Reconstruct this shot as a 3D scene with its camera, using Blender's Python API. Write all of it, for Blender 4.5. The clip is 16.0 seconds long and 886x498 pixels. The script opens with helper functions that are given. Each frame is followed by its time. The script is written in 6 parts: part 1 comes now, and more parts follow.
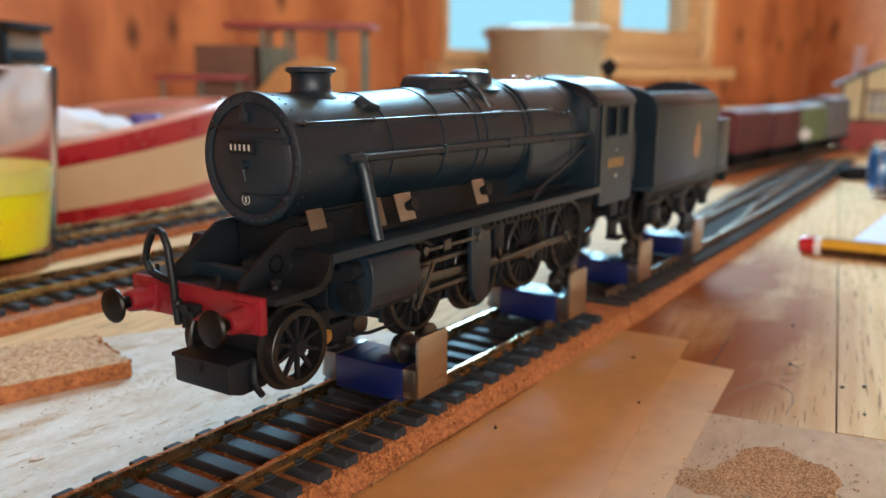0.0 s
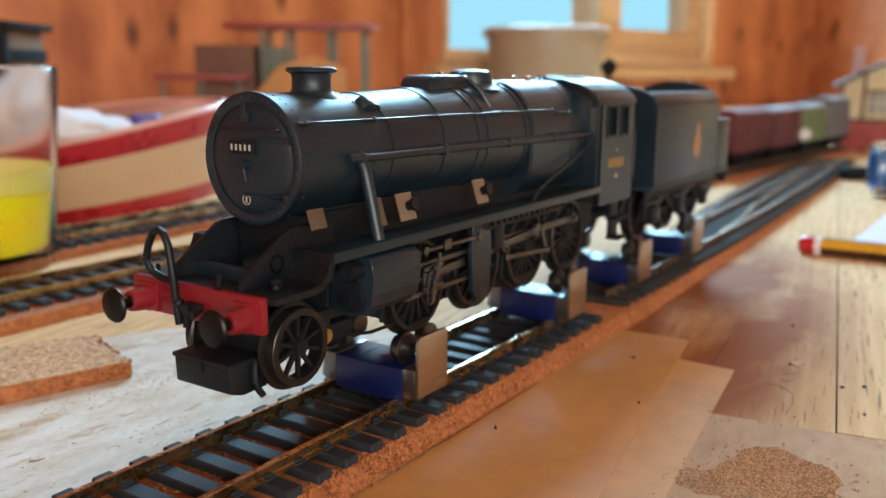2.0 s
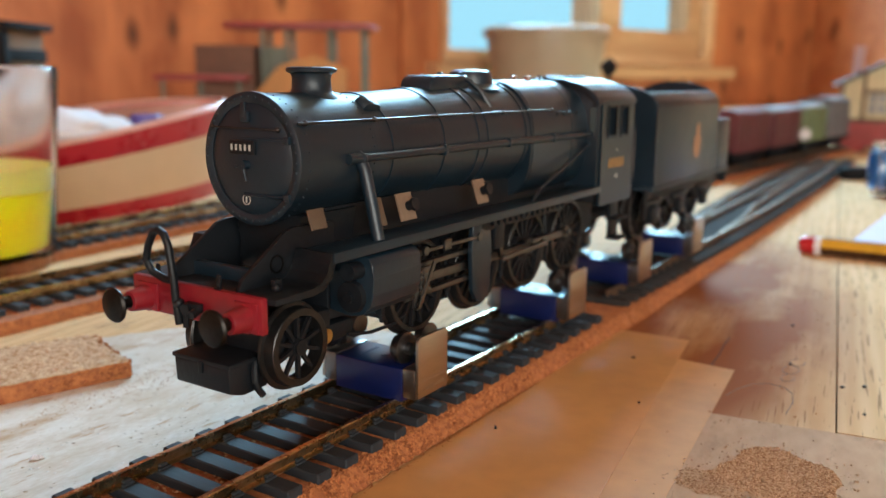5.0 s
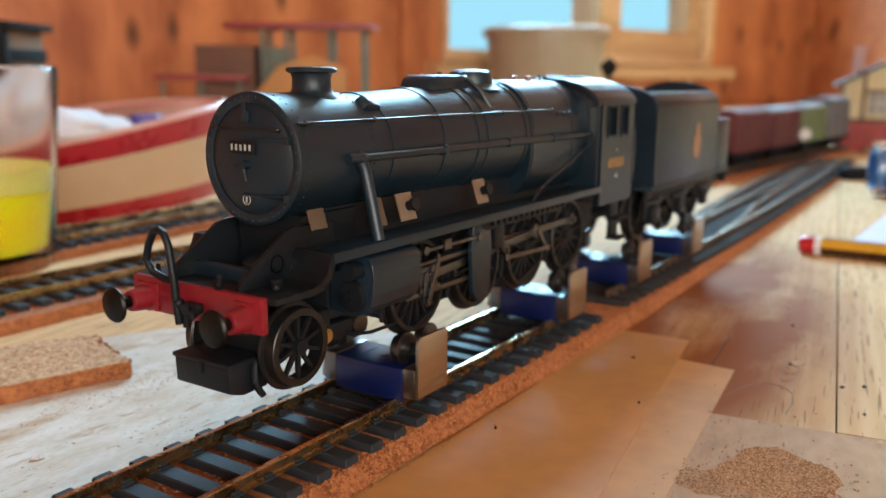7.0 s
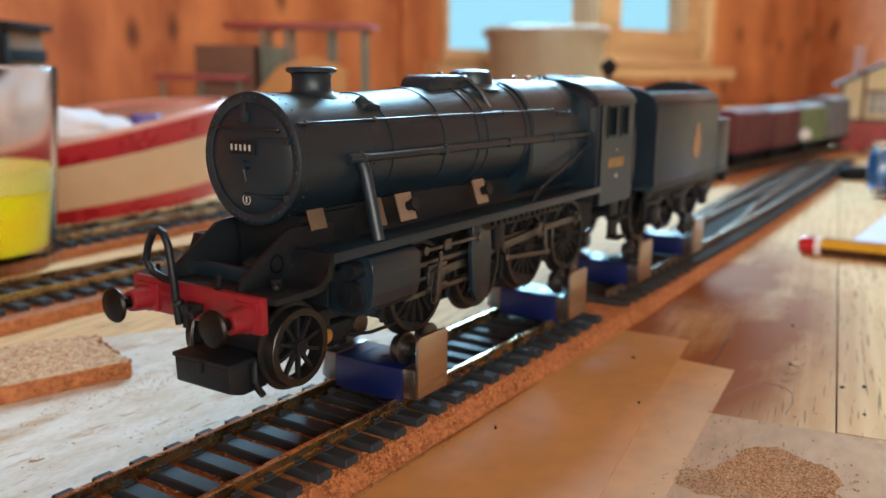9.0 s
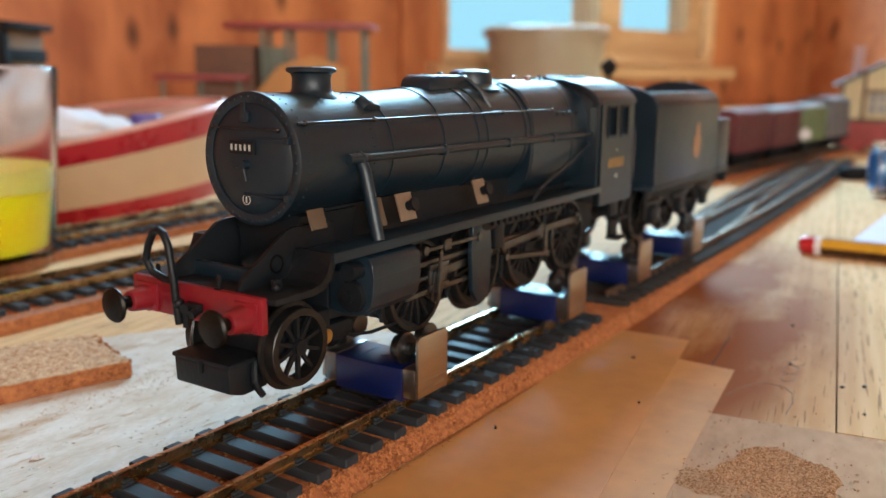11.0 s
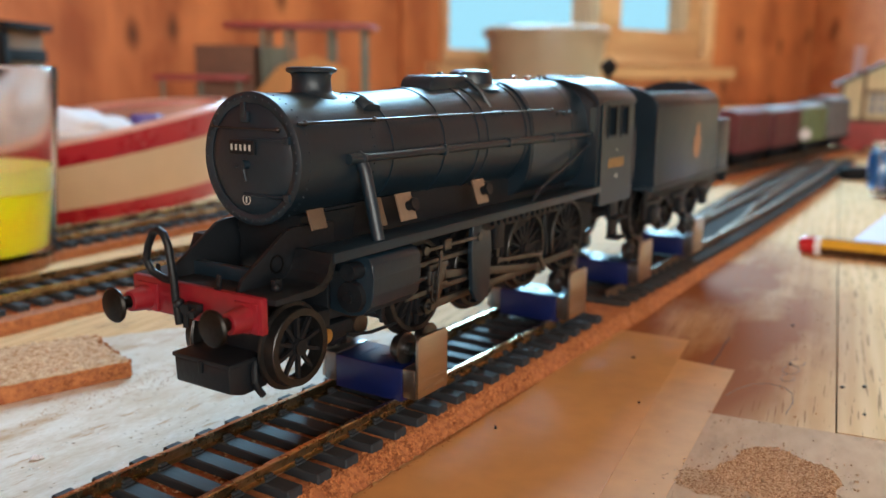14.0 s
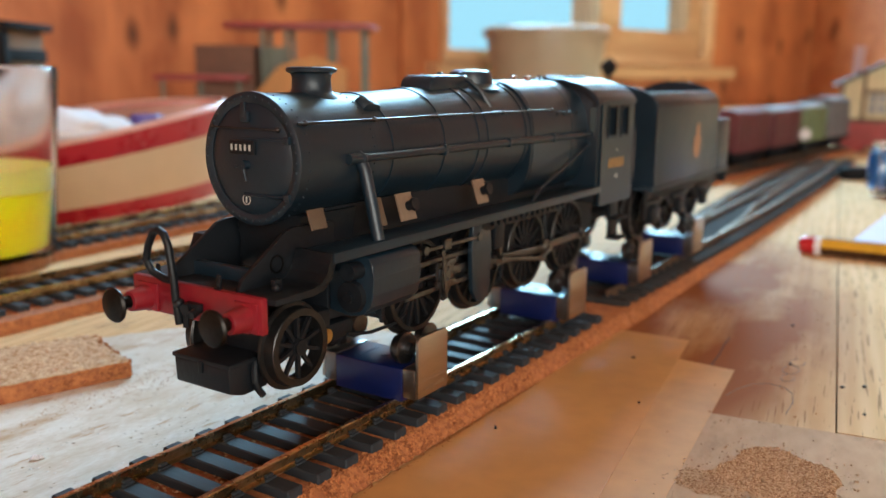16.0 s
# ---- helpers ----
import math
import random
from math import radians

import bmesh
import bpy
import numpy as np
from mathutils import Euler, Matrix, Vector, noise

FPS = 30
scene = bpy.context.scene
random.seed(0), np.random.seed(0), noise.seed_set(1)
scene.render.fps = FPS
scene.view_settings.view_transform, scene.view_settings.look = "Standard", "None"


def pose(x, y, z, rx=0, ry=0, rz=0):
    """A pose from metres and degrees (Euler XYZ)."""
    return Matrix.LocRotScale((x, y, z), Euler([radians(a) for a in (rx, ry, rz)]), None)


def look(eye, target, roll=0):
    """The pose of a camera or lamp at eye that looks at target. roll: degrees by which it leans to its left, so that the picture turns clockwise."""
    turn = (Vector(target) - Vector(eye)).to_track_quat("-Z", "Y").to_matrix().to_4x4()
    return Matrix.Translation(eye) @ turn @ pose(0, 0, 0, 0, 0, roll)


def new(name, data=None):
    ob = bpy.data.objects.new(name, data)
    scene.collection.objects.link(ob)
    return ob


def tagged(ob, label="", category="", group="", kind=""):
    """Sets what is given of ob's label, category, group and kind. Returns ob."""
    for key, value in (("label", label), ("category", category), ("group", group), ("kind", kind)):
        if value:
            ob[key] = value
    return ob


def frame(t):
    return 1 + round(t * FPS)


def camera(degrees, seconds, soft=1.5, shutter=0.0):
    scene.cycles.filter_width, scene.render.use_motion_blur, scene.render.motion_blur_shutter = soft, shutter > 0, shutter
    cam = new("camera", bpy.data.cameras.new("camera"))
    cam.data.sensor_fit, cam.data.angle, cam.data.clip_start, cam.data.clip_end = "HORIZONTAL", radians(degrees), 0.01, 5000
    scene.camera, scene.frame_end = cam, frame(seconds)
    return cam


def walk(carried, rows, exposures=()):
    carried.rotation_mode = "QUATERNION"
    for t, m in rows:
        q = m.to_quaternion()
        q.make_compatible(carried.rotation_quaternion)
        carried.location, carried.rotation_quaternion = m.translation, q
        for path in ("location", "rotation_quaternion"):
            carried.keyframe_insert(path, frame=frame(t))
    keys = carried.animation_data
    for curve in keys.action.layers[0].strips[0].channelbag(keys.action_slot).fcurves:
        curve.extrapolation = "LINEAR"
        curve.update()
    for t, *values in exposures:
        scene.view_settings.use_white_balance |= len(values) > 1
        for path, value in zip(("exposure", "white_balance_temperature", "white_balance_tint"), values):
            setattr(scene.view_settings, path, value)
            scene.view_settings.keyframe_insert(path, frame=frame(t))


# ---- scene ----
MM = 0.001
SECONDS = 16.0

# ---- camera ----
cam = camera(54.53, SECONDS)
EYE = Vector((-0.08885, -0.10540, 0.07141))
YAW, PITCH, ROLL = radians(33.277), radians(-11.427), 0.511
AIM = EYE + 0.2 * Vector((math.cos(PITCH) * math.cos(YAW), math.cos(PITCH) * math.sin(YAW), math.sin(PITCH)))
cam.data.dof.use_dof = True
cam.data.dof.focus_distance = 0.152
cam.data.dof.aperture_fstop = 19.0
walk(cam, [(0.0, look(EYE, AIM, ROLL)), (SECONDS, look(EYE, AIM, ROLL))])

# ---- room frame: origin in the far corner, u along the window wall, v towards the viewer ----
CORNER = Vector((2.464, 0.380, 0.0))
ROOM = Matrix.Translation(CORNER) @ Matrix.Rotation(radians(160), 4, "Z")
# room local axes: x runs along the window wall away from the corner, y runs into the room
ROOM_L, ROOM_W, FLOOR_Z, CEIL_Z = 4.2, 3.4, -0.92, 1.75

# ---- world and light ----
world = bpy.data.worlds.new("sky")
scene.world = world
world.use_nodes = True
wn = world.node_tree.nodes
sky = wn.new("ShaderNodeTexSky")
sky.sky_type, sky.sun_disc = "NISHITA", False
sky.sun_elevation, sky.sun_rotation = radians(35), radians(200)
world.node_tree.links.new(sky.outputs[0], wn["Background"].inputs[0])
wn["Background"].inputs[1].default_value = 0.15


def daylight(name, w, h, watts, colour, m):
    d = bpy.data.lights.new(name, "AREA")
    d.shape, d.size, d.size_y, d.energy, d.color = "RECTANGLE", w, h, watts, colour
    ob = new(name, d)
    ob.matrix_world = m
    return ob


scene.view_settings.exposure = 0.36


# ---- mesh helpers, all in millimetres ----
def box(bm, x0, x1, y0, y1, z0, z1, bevel=0.0, seg=2):
    r = bmesh.ops.create_cube(bm, size=1.0)
    vs = r["verts"]
    for v in vs:
        v.co = Vector(((x0 + x1) / 2 + v.co.x * (x1 - x0), (y0 + y1) / 2 + v.co.y * (y1 - y0), (z0 + z1) / 2 + v.co.z * (z1 - z0)))
    if bevel:
        es = {e for v in vs for e in v.link_edges}
        bmesh.ops.bevel(bm, geom=list(es), offset=bevel, segments=seg, affect="EDGES", profile=0.5)
    return bm


def rod(bm, a, b, r, r2=None, seg=16, caps=True):
    a, b = Vector(a), Vector(b)
    d = b - a
    m = Matrix.Translation((a + b) / 2) @ d.to_track_quat("Z", "Y").to_matrix().to_4x4()
    bmesh.ops.create_cone(bm, cap_ends=caps, segments=seg, radius1=r, radius2=r if r2 is None else r2, depth=d.length, matrix=m)
    return bm


def ball(bm, c, r, seg=12, scale=(1, 1, 1)):
    bmesh.ops.create_uvsphere(bm, u_segments=seg, v_segments=max(6, seg // 2), radius=r, matrix=Matrix.Translation(c) @ Matrix.Diagonal((*scale, 1)))
    return bm


def lathe(bm, profile, axis="Z", at=(0, 0, 0), seg=32, closed=False):
    """profile: (along, radius) pairs, turned about the axis."""
    at = Vector(at)
    rings = []
    for h, r in profile:
        ring = []
        for i in range(seg):
            a = 2 * math.pi * i / seg
            c, s = r * math.cos(a), r * math.sin(a)
            co = {"Z": (c, s, h), "X": (h, c, s), "Y": (s, h, c)}[axis]
            ring.append(bm.verts.new(at + Vector(co)))
        rings.append(ring)
    pairs = list(zip(rings, rings[1:])) + ([(rings[-1], rings[0])] if closed else [])
    for r0, r1 in pairs:
        for i in range(seg):
            bm.faces.new((r0[i], r0[(i + 1) % seg], r1[(i + 1) % seg], r1[i]))
    if not closed:
        bm.faces.new(list(reversed(rings[0])))
        bm.faces.new(rings[-1])
    return bm


def prism(bm, pts, axis, d0, d1, bevel=0.0):
    """A polygon pushed along an axis. pts are (x, z) for Y, (y, z) for X, (x, y) for Z."""
    def co(p, d):
        return {"Y": (p[0], d, p[1]), "X": (d, p[0], p[1]), "Z": (p[0], p[1], d)}[axis]
    a = [bm.verts.new(co(p, d0)) for p in pts]
    b = [bm.verts.new(co(p, d1)) for p in pts]
    n = len(pts)
    fs = [bm.faces.new(a), bm.faces.new(list(reversed(b)))]
    for i in range(n):
        fs.append(bm.faces.new((a[(i + 1) % n], a[i], b[i], b[(i + 1) % n])))
    if bevel:
        bmesh.ops.bevel(bm, geom=list({e for f in fs for e in f.edges}), offset=bevel, segments=2, affect="EDGES", profile=0.5)
    return bm


def tube(bm, pts, r, seg=8):
    pts = [Vector(p) for p in pts]
    rings = []
    ref = Vector((0, 0, 1))
    for i, p in enumerate(pts):
        d = (pts[min(i + 1, len(pts) - 1)] - pts[max(i - 1, 0)]).normalized()
        n = d.cross(ref)
        if n.length < 0.1:
            n = d.cross(Vector((0, 1, 0)))
        n.normalize()
        b = d.cross(n)
        ref = n.cross(d)
        rings.append([bm.verts.new(p + r * (math.cos(2 * math.pi * k / seg) * n + math.sin(2 * math.pi * k / seg) * b)) for k in range(seg)])
    for r0, r1 in zip(rings, rings[1:]):
        for k in range(seg):
            bm.faces.new((r0[k], r0[(k + 1) % seg], r1[(k + 1) % seg], r1[k]))
    bm.faces.new(list(reversed(rings[0])))
    bm.faces.new(rings[-1])
    return bm


def mesh_of(name, bm, material, angle=32):
    bmesh.ops.recalc_face_normals(bm, faces=bm.faces)
    bmesh.ops.scale(bm, vec=(MM, MM, MM), verts=bm.verts)
    me = bpy.data.meshes.new(name)
    bm.to_mesh(me)
    bm.free()
    for m in material if isinstance(material, (list, tuple)) else [material]:
        me.materials.append(m)
    me.polygons.foreach_set("use_smooth", [True] * len(me.polygons))
    me.set_sharp_from_angle(angle=radians(angle))
    return me


def part(name, bm, material, parent, label="", at=(0, 0, 0), turn=(0, 0, 0), angle=32):
    ob = new(name, mesh_of(name, bm, material, angle))
    ob.parent = parent
    ob.matrix_basis = pose(at[0] * MM, at[1] * MM, at[2] * MM, *turn)
    if label:
        ob["label"] = label
    return ob


def piece(name, me, parent, at, turn=(0, 0, 0)):
    """One more object on a mesh that its alikes share."""
    ob = new(name, me)
    ob.parent = parent
    ob.matrix_basis = pose(at[0] * MM, at[1] * MM, at[2] * MM, *turn)
    return ob


def thing(name, at, label, category, group="", kind="", turn=(0, 0, 0)):
    ob = new(name)
    ob.empty_display_size = 0.01
    ob.matrix_basis = pose(at[0] * MM, at[1] * MM, at[2] * MM, *turn)
    return tagged(ob, label, category, group, kind)


def solid(name, bm, material, at, label, category, group="", kind="", turn=(0, 0, 0), angle=32):
    ob = part(name, bm, material, None, "", at, turn, angle)
    return tagged(ob, label, category, group, kind)


def B():
    return bmesh.new()


# ---- materials ----
def mat(name, base, rough=0.5, metal=0.0, vary=0.0, scale=40.0, base2=None, bump=0.0, bump_scale=400.0, rough_vary=0.1, coat=0.0, spec=0.5, stretch=(1, 1, 1)):
    """A surface whose colour wanders between two tones at two sizes, with uneven gloss and fine relief."""
    m = bpy.data.materials.new(name)
    m.use_nodes = True
    n, l = m.node_tree.nodes, m.node_tree.links
    b = n["Principled BSDF"]
    b.inputs["Metallic"].default_value = metal
    b.inputs["Coat Weight"].default_value = coat
    b.inputs["Specular IOR Level"].default_value = spec
    tc = n.new("ShaderNodeTexCoord")
    mp = n.new("ShaderNodeMapping")
    mp.inputs["Scale"].default_value = stretch
    l.new(tc.outputs["Object"], mp.inputs["Vector"])
    n1, n2 = n.new("ShaderNodeTexNoise"), n.new("ShaderNodeTexNoise")
    for t, s in ((n1, scale), (n2, scale * 9)):
        t.inputs["Scale"].default_value, t.inputs["Detail"].default_value = s, 4
        l.new(mp.outputs[0], t.inputs["Vector"])
    mix = n.new("ShaderNodeMath")
    mix.operation = "ADD"
    l.new(n1.outputs["Fac"], mix.inputs[0])
    half = n.new("ShaderNodeMath")
    half.operation, half.inputs[1].default_value = "MULTIPLY_ADD", 0.5
    half.inputs[2].default_value = -0.25
    l.new(n2.outputs["Fac"], half.inputs[0])
    l.new(half.outputs[0], mix.inputs[1])
    ramp = n.new("ShaderNodeValToRGB")
    c2 = base2 or tuple(c * (1 - vary) for c in base)
    ramp.color_ramp.elements[0].position, ramp.color_ramp.elements[1].position = 0.32, 0.68
    ramp.color_ramp.elements[0].color, ramp.color_ramp.elements[1].color = (*c2, 1), (*base, 1)
    l.new(mix.outputs[0], ramp.inputs[0])
    l.new(ramp.outputs[0], b.inputs["Base Color"])
    rr = n.new("ShaderNodeMapRange")
    rr.inputs["To Min"].default_value, rr.inputs["To Max"].default_value = max(0, rough - rough_vary), min(1, rough + rough_vary)
    l.new(mix.outputs[0], rr.inputs["Value"])
    l.new(rr.outputs[0], b.inputs["Roughness"])
    if bump:
        bn, bt = n.new("ShaderNodeBump"), n.new("ShaderNodeTexNoise")
        bt.inputs["Scale"].default_value, bt.inputs["Detail"].default_value = bump_scale, 5
        l.new(mp.outputs[0], bt.inputs["Vector"])
        l.new(bt.outputs["Fac"], bn.inputs["Height"])
        bn.inputs["Strength"].default_value, bn.inputs["Distance"].default_value = min(1, bump), 0.0004
        l.new(bn.outputs[0], b.inputs["Normal"])
    return m


def wood(name, light, dark, rough=0.45, ring=9.0, axis="X", knots=True, size=1.0, figure=1.0, knot_scale=5.0, blotch=6.0):
    """Straight-grained softwood with darker year rings and knots."""
    m = bpy.data.materials.new(name)
    m.use_nodes = True
    n, l = m.node_tree.nodes, m.node_tree.links
    b = n["Principled BSDF"]
    tc, mp, info = n.new("ShaderNodeTexCoord"), n.new("ShaderNodeMapping"), n.new("ShaderNodeObjectInfo")
    st = {"X": (0.08, 1, 1), "Y": (1, 0.08, 1), "Z": (1, 1, 0.08)}[axis]
    mp.inputs["Scale"].default_value = [s * size for s in st]
    shift = n.new("ShaderNodeVectorMath")
    shift.operation = "ADD"
    l.new(tc.outputs["Object"], shift.inputs[0])
    sc = n.new("ShaderNodeMath")
    sc.operation, sc.inputs[1].default_value = "MULTIPLY", 13.0
    l.new(info.outputs["Random"], sc.inputs[0])
    l.new(sc.outputs[0], shift.inputs[1])
    l.new(shift.outputs[0], mp.inputs["Vector"])
    wv = n.new("ShaderNodeTexWave")
    wv.wave_type, wv.bands_direction = "BANDS", {"X": "Y", "Y": "X", "Z": "X"}[axis]
    wv.inputs["Scale"].default_value, wv.inputs["Distortion"].default_value, wv.inputs["Detail"].default_value, wv.inputs["Detail Scale"].default_value = ring, 7.0, 3.0, 1.2
    l.new(mp.outputs[0], wv.inputs["Vector"])
    fine = n.new("ShaderNodeTexNoise")
    fine.inputs["Scale"].default_value, fine.inputs["Detail"].default_value = 160, 4
    l.new(mp.outputs[0], fine.inputs["Vector"])
    big = n.new("ShaderNodeTexNoise")
    big.inputs["Scale"].default_value, big.inputs["Detail"].default_value, big.inputs["Distortion"].default_value = blotch, 5, 0.6 if blotch > 6 else 0.0
    l.new(shift.outputs[0], big.inputs["Vector"])
    a1, a2 = n.new("ShaderNodeMath"), n.new("ShaderNodeMath")
    a1.operation = a2.operation = "MULTIPLY_ADD"
    a1.inputs[1].default_value, a2.inputs[1].default_value = 0.45, 0.5 + 0.6 * (1 - figure)
    l.new(fine.outputs["Fac"], a1.inputs[0])
    wk = n.new("ShaderNodeMath")
    wk.operation, wk.inputs[1].default_value, wk.inputs[2].default_value = "MULTIPLY_ADD", figure, 0.5 * (1 - figure)
    l.new(wv.outputs["Fac"], wk.inputs[0])
    l.new(wk.outputs[0], a1.inputs[2])
    l.new(big.outputs["Fac"], a2.inputs[0])
    l.new(a1.outputs[0], a2.inputs[2])
    ramp = n.new("ShaderNodeValToRGB")
    spread = n.new("ShaderNodeMapRange")
    lo, hi = (0.45, 1.5) if figure == 1.0 else (0.85, 1.45)
    spread.inputs["From Min"].default_value, spread.inputs["From Max"].default_value = lo, hi
    l.new(a2.outputs[0], spread.inputs["Value"])
    ramp.color_ramp.elements[0].color, ramp.color_ramp.elements[1].color = (*light, 1), (*dark, 1)
    l.new(spread.outputs[0], ramp.inputs[0])
    col = ramp.outputs[0]
    if knots:
        vor = n.new("ShaderNodeTexVoronoi")
        vor.inputs["Scale"].default_value = knot_scale
        km = n.new("ShaderNodeMapping")
        km.inputs["Scale"].default_value = {"X": (0.45, 1, 1), "Y": (1, 0.45, 1), "Z": (1, 1, 0.45)}[axis]
        l.new(shift.outputs[0], km.inputs["Vector"])
        l.new(km.outputs[0], vor.inputs["Vector"])
        if axis == "Z":
            # knots laid out over the face of the boards, whichever way the wall runs
            sp, su, cb = n.new("ShaderNodeSeparateXYZ"), n.new("ShaderNodeMath"), n.new("ShaderNodeCombineXYZ")
            l.new(km.outputs[0], sp.inputs[0])
            l.new(sp.outputs[0], su.inputs[0])
            l.new(sp.outputs[1], su.inputs[1])
            l.new(su.outputs[0], cb.inputs[0])
            l.new(sp.outputs[2], cb.inputs[1])
            l.new(cb.outputs[0], vor.inputs["Vector"])
            vor.voronoi_dimensions = "2D"
        kr = n.new("ShaderNodeValToRGB")
        kr.color_ramp.elements[0].position, kr.color_ramp.elements[1].position = (0.03, 0.13) if axis == "Z" else (0.09, 0.22)
        kr.color_ramp.elements[0].color, kr.color_ramp.elements[1].color = (1, 1, 1, 1), (0, 0, 0, 1)
        l.new(vor.outputs["Distance"], kr.inputs[0])
        mx = n.new("ShaderNodeMix")
        mx.data_type = "RGBA"
        l.new(kr.outputs[0], mx.inputs[0])
        l.new(col, mx.inputs[6])
        mx.inputs[7].default_value = (*[c * 0.35 for c in dark], 1)
        col = mx.outputs[2]
    l.new(col, b.inputs["Base Color"])
    b.inputs["Roughness"].default_value = rough
    bn = n.new("ShaderNodeBump")
    bn.inputs["Strength"].default_value, bn.inputs["Distance"].default_value = 0.25, 0.0005
    l.new(a1.outputs[0], bn.inputs["Height"])
    l.new(bn.outputs[0], b.inputs["Normal"])
    return m


def glass(name, colour=(1, 1, 1), rough=0.02, ior=1.45, clear=1.0):
    m = bpy.data.materials.new(name)
    m.use_nodes = True
    b = m.node_tree.nodes["Principled BSDF"]
    b.inputs["Base Color"].default_value = (*colour, 1)
    b.inputs["Transmission Weight"].default_value, b.inputs["Roughness"].default_value, b.inputs["IOR"].default_value = clear, rough, ior
    return m


def glow(name, colour, strength):
    m = bpy.data.materials.new(name)
    m.use_nodes = True
    n, l = m.node_tree.nodes, m.node_tree.links
    e = n.new("ShaderNodeEmission")
    e.inputs[0].default_value, e.inputs[1].default_value = (*colour, 1), strength
    l.new(e.outputs[0], n["Material Output"].inputs[0])
    return m


# blue in the satin and smokebox blacks stands in for window haze
BLACK = mat("satin_black_paint", (0.006, 0.017, 0.028), 0.40, spec=0.55, vary=0.35, scale=60, bump=0.08, bump_scale=900)
BLACK_DULL = mat("dull_black", (0.006, 0.008, 0.011), 0.5, spec=0.30, vary=0.4, scale=80, bump=0.15, bump_scale=1200)
BLACK_MATT = mat("flat_black", (0.012, 0.012, 0.014), 0.85, vary=0.4, scale=60, spec=0.15)
SMOKEBOX = mat("smokebox_black", (0.006, 0.016, 0.026), 0.45, spec=0.5, vary=0.35, scale=90, bump=0.1, bump_scale=900)
RED = mat("buffer_beam_red", (0.24, 0.009, 0.017), 0.42, vary=0.3, scale=90, bump=0.06)
STEEL = mat("worn_nickel_steel", (0.17, 0.17, 0.175), 0.36, 1.0, vary=0.35, scale=120)
STEEL_DARK = mat("blackened_steel", (0.10, 0.095, 0.095), 0.38, 1.0, vary=0.5, scale=140)
BUFFER = mat("oiled_dark_steel", (0.04, 0.036, 0.034), 0.42, 1.0, vary=0.5, scale=150)
WHEEL = mat("wheel_black", (0.009, 0.009, 0.011), 0.55, spec=0.25, vary=0.4, scale=90)
TYRE = mat("brown_black_tyre", (0.05, 0.046, 0.045), 0.36, 0.8, vary=0.4, scale=130)
COPPER = mat("dull_copper_fitting", (0.30, 0.12, 0.06), 0.5, 0.8, vary=0.4, scale=150)
BRASS = mat("brass_fitting", (0.62, 0.42, 0.16), 0.3, 1.0, vary=0.3, scale=150)
CREAM_MARK = mat("cream_transfer", (0.48, 0.47, 0.43), 0.5, vary=0.2, scale=400)
GOLD_MARK = mat("gold_transfer", (0.38, 0.20, 0.05), 0.5, vary=0.25, scale=400)
CREST = mat("crest_orange", (0.40, 0.19, 0.10), 0.5, vary=0.35, scale=500)
NICKEL = mat("brushed_nickel_plate", (0.60, 0.55, 0.49), 0.32, 1.0, vary=0.12, scale=60, bump=0.12, bump_scale=700, stretch=(1, 1, 8))
BLUE = mat("royal_blue_plastic", (0.003, 0.009, 0.065), 0.36, vary=0.3, scale=60, bump=0.12, bump_scale=800)
RAIL = mat("tarnished_nickel_rail", (0.66, 0.50, 0.29), 0.27, 1.0, vary=0.45, scale=110, base2=(0.32, 0.21, 0.10))
# darker, rougher copy of the rail metal, holding down window glare on far rails
RAIL_DULL = mat("dull_brown_rail", (0.26, 0.18, 0.12), 0.5, 0.9, vary=0.45, scale=110)
SLEEPER = mat("dark_sleeper_plastic", (0.026, 0.030, 0.036), 0.66, spec=0.32, vary=0.4, scale=150, bump=0.35, bump_scale=500, stretch=(1, 0.12, 1))
# rougher, browner copy of the sleeper plastic, so far tracks lose window sheen
SLEEPER_MATT = mat("matt_sleeper_plastic", (0.050, 0.043, 0.040), 0.9, spec=0.1, vary=0.4, scale=150, bump=0.3, bump_scale=500)
CORK = mat("granular_cork", (0.44, 0.155, 0.052), 0.9, base2=(0.25, 0.075, 0.025), scale=700, bump=1.0, bump_scale=900)
CORK_PALE = mat("pale_cork_top", (0.62, 0.43, 0.26), 0.9, base2=(0.36, 0.19, 0.09), scale=700, bump=1.0, bump_scale=800)
def flaky(name, pale, dark, rough=0.85):
    """Loose grains, each with a tone of its own."""
    m = bpy.data.materials.new(name)
    m.use_nodes = True
    n, l = m.node_tree.nodes, m.node_tree.links
    g, r, b = n.new("ShaderNodeNewGeometry"), n.new("ShaderNodeValToRGB"), n["Principled BSDF"]
    r.color_ramp.elements[0].color, r.color_ramp.elements[1].color = (*dark, 1), (*pale, 1)
    l.new(g.outputs["Random Per Island"], r.inputs[0])
    l.new(r.outputs[0], b.inputs["Base Color"])
    b.inputs["Roughness"].default_value = rough
    b.inputs["Specular IOR Level"].default_value = 0.2
    return m


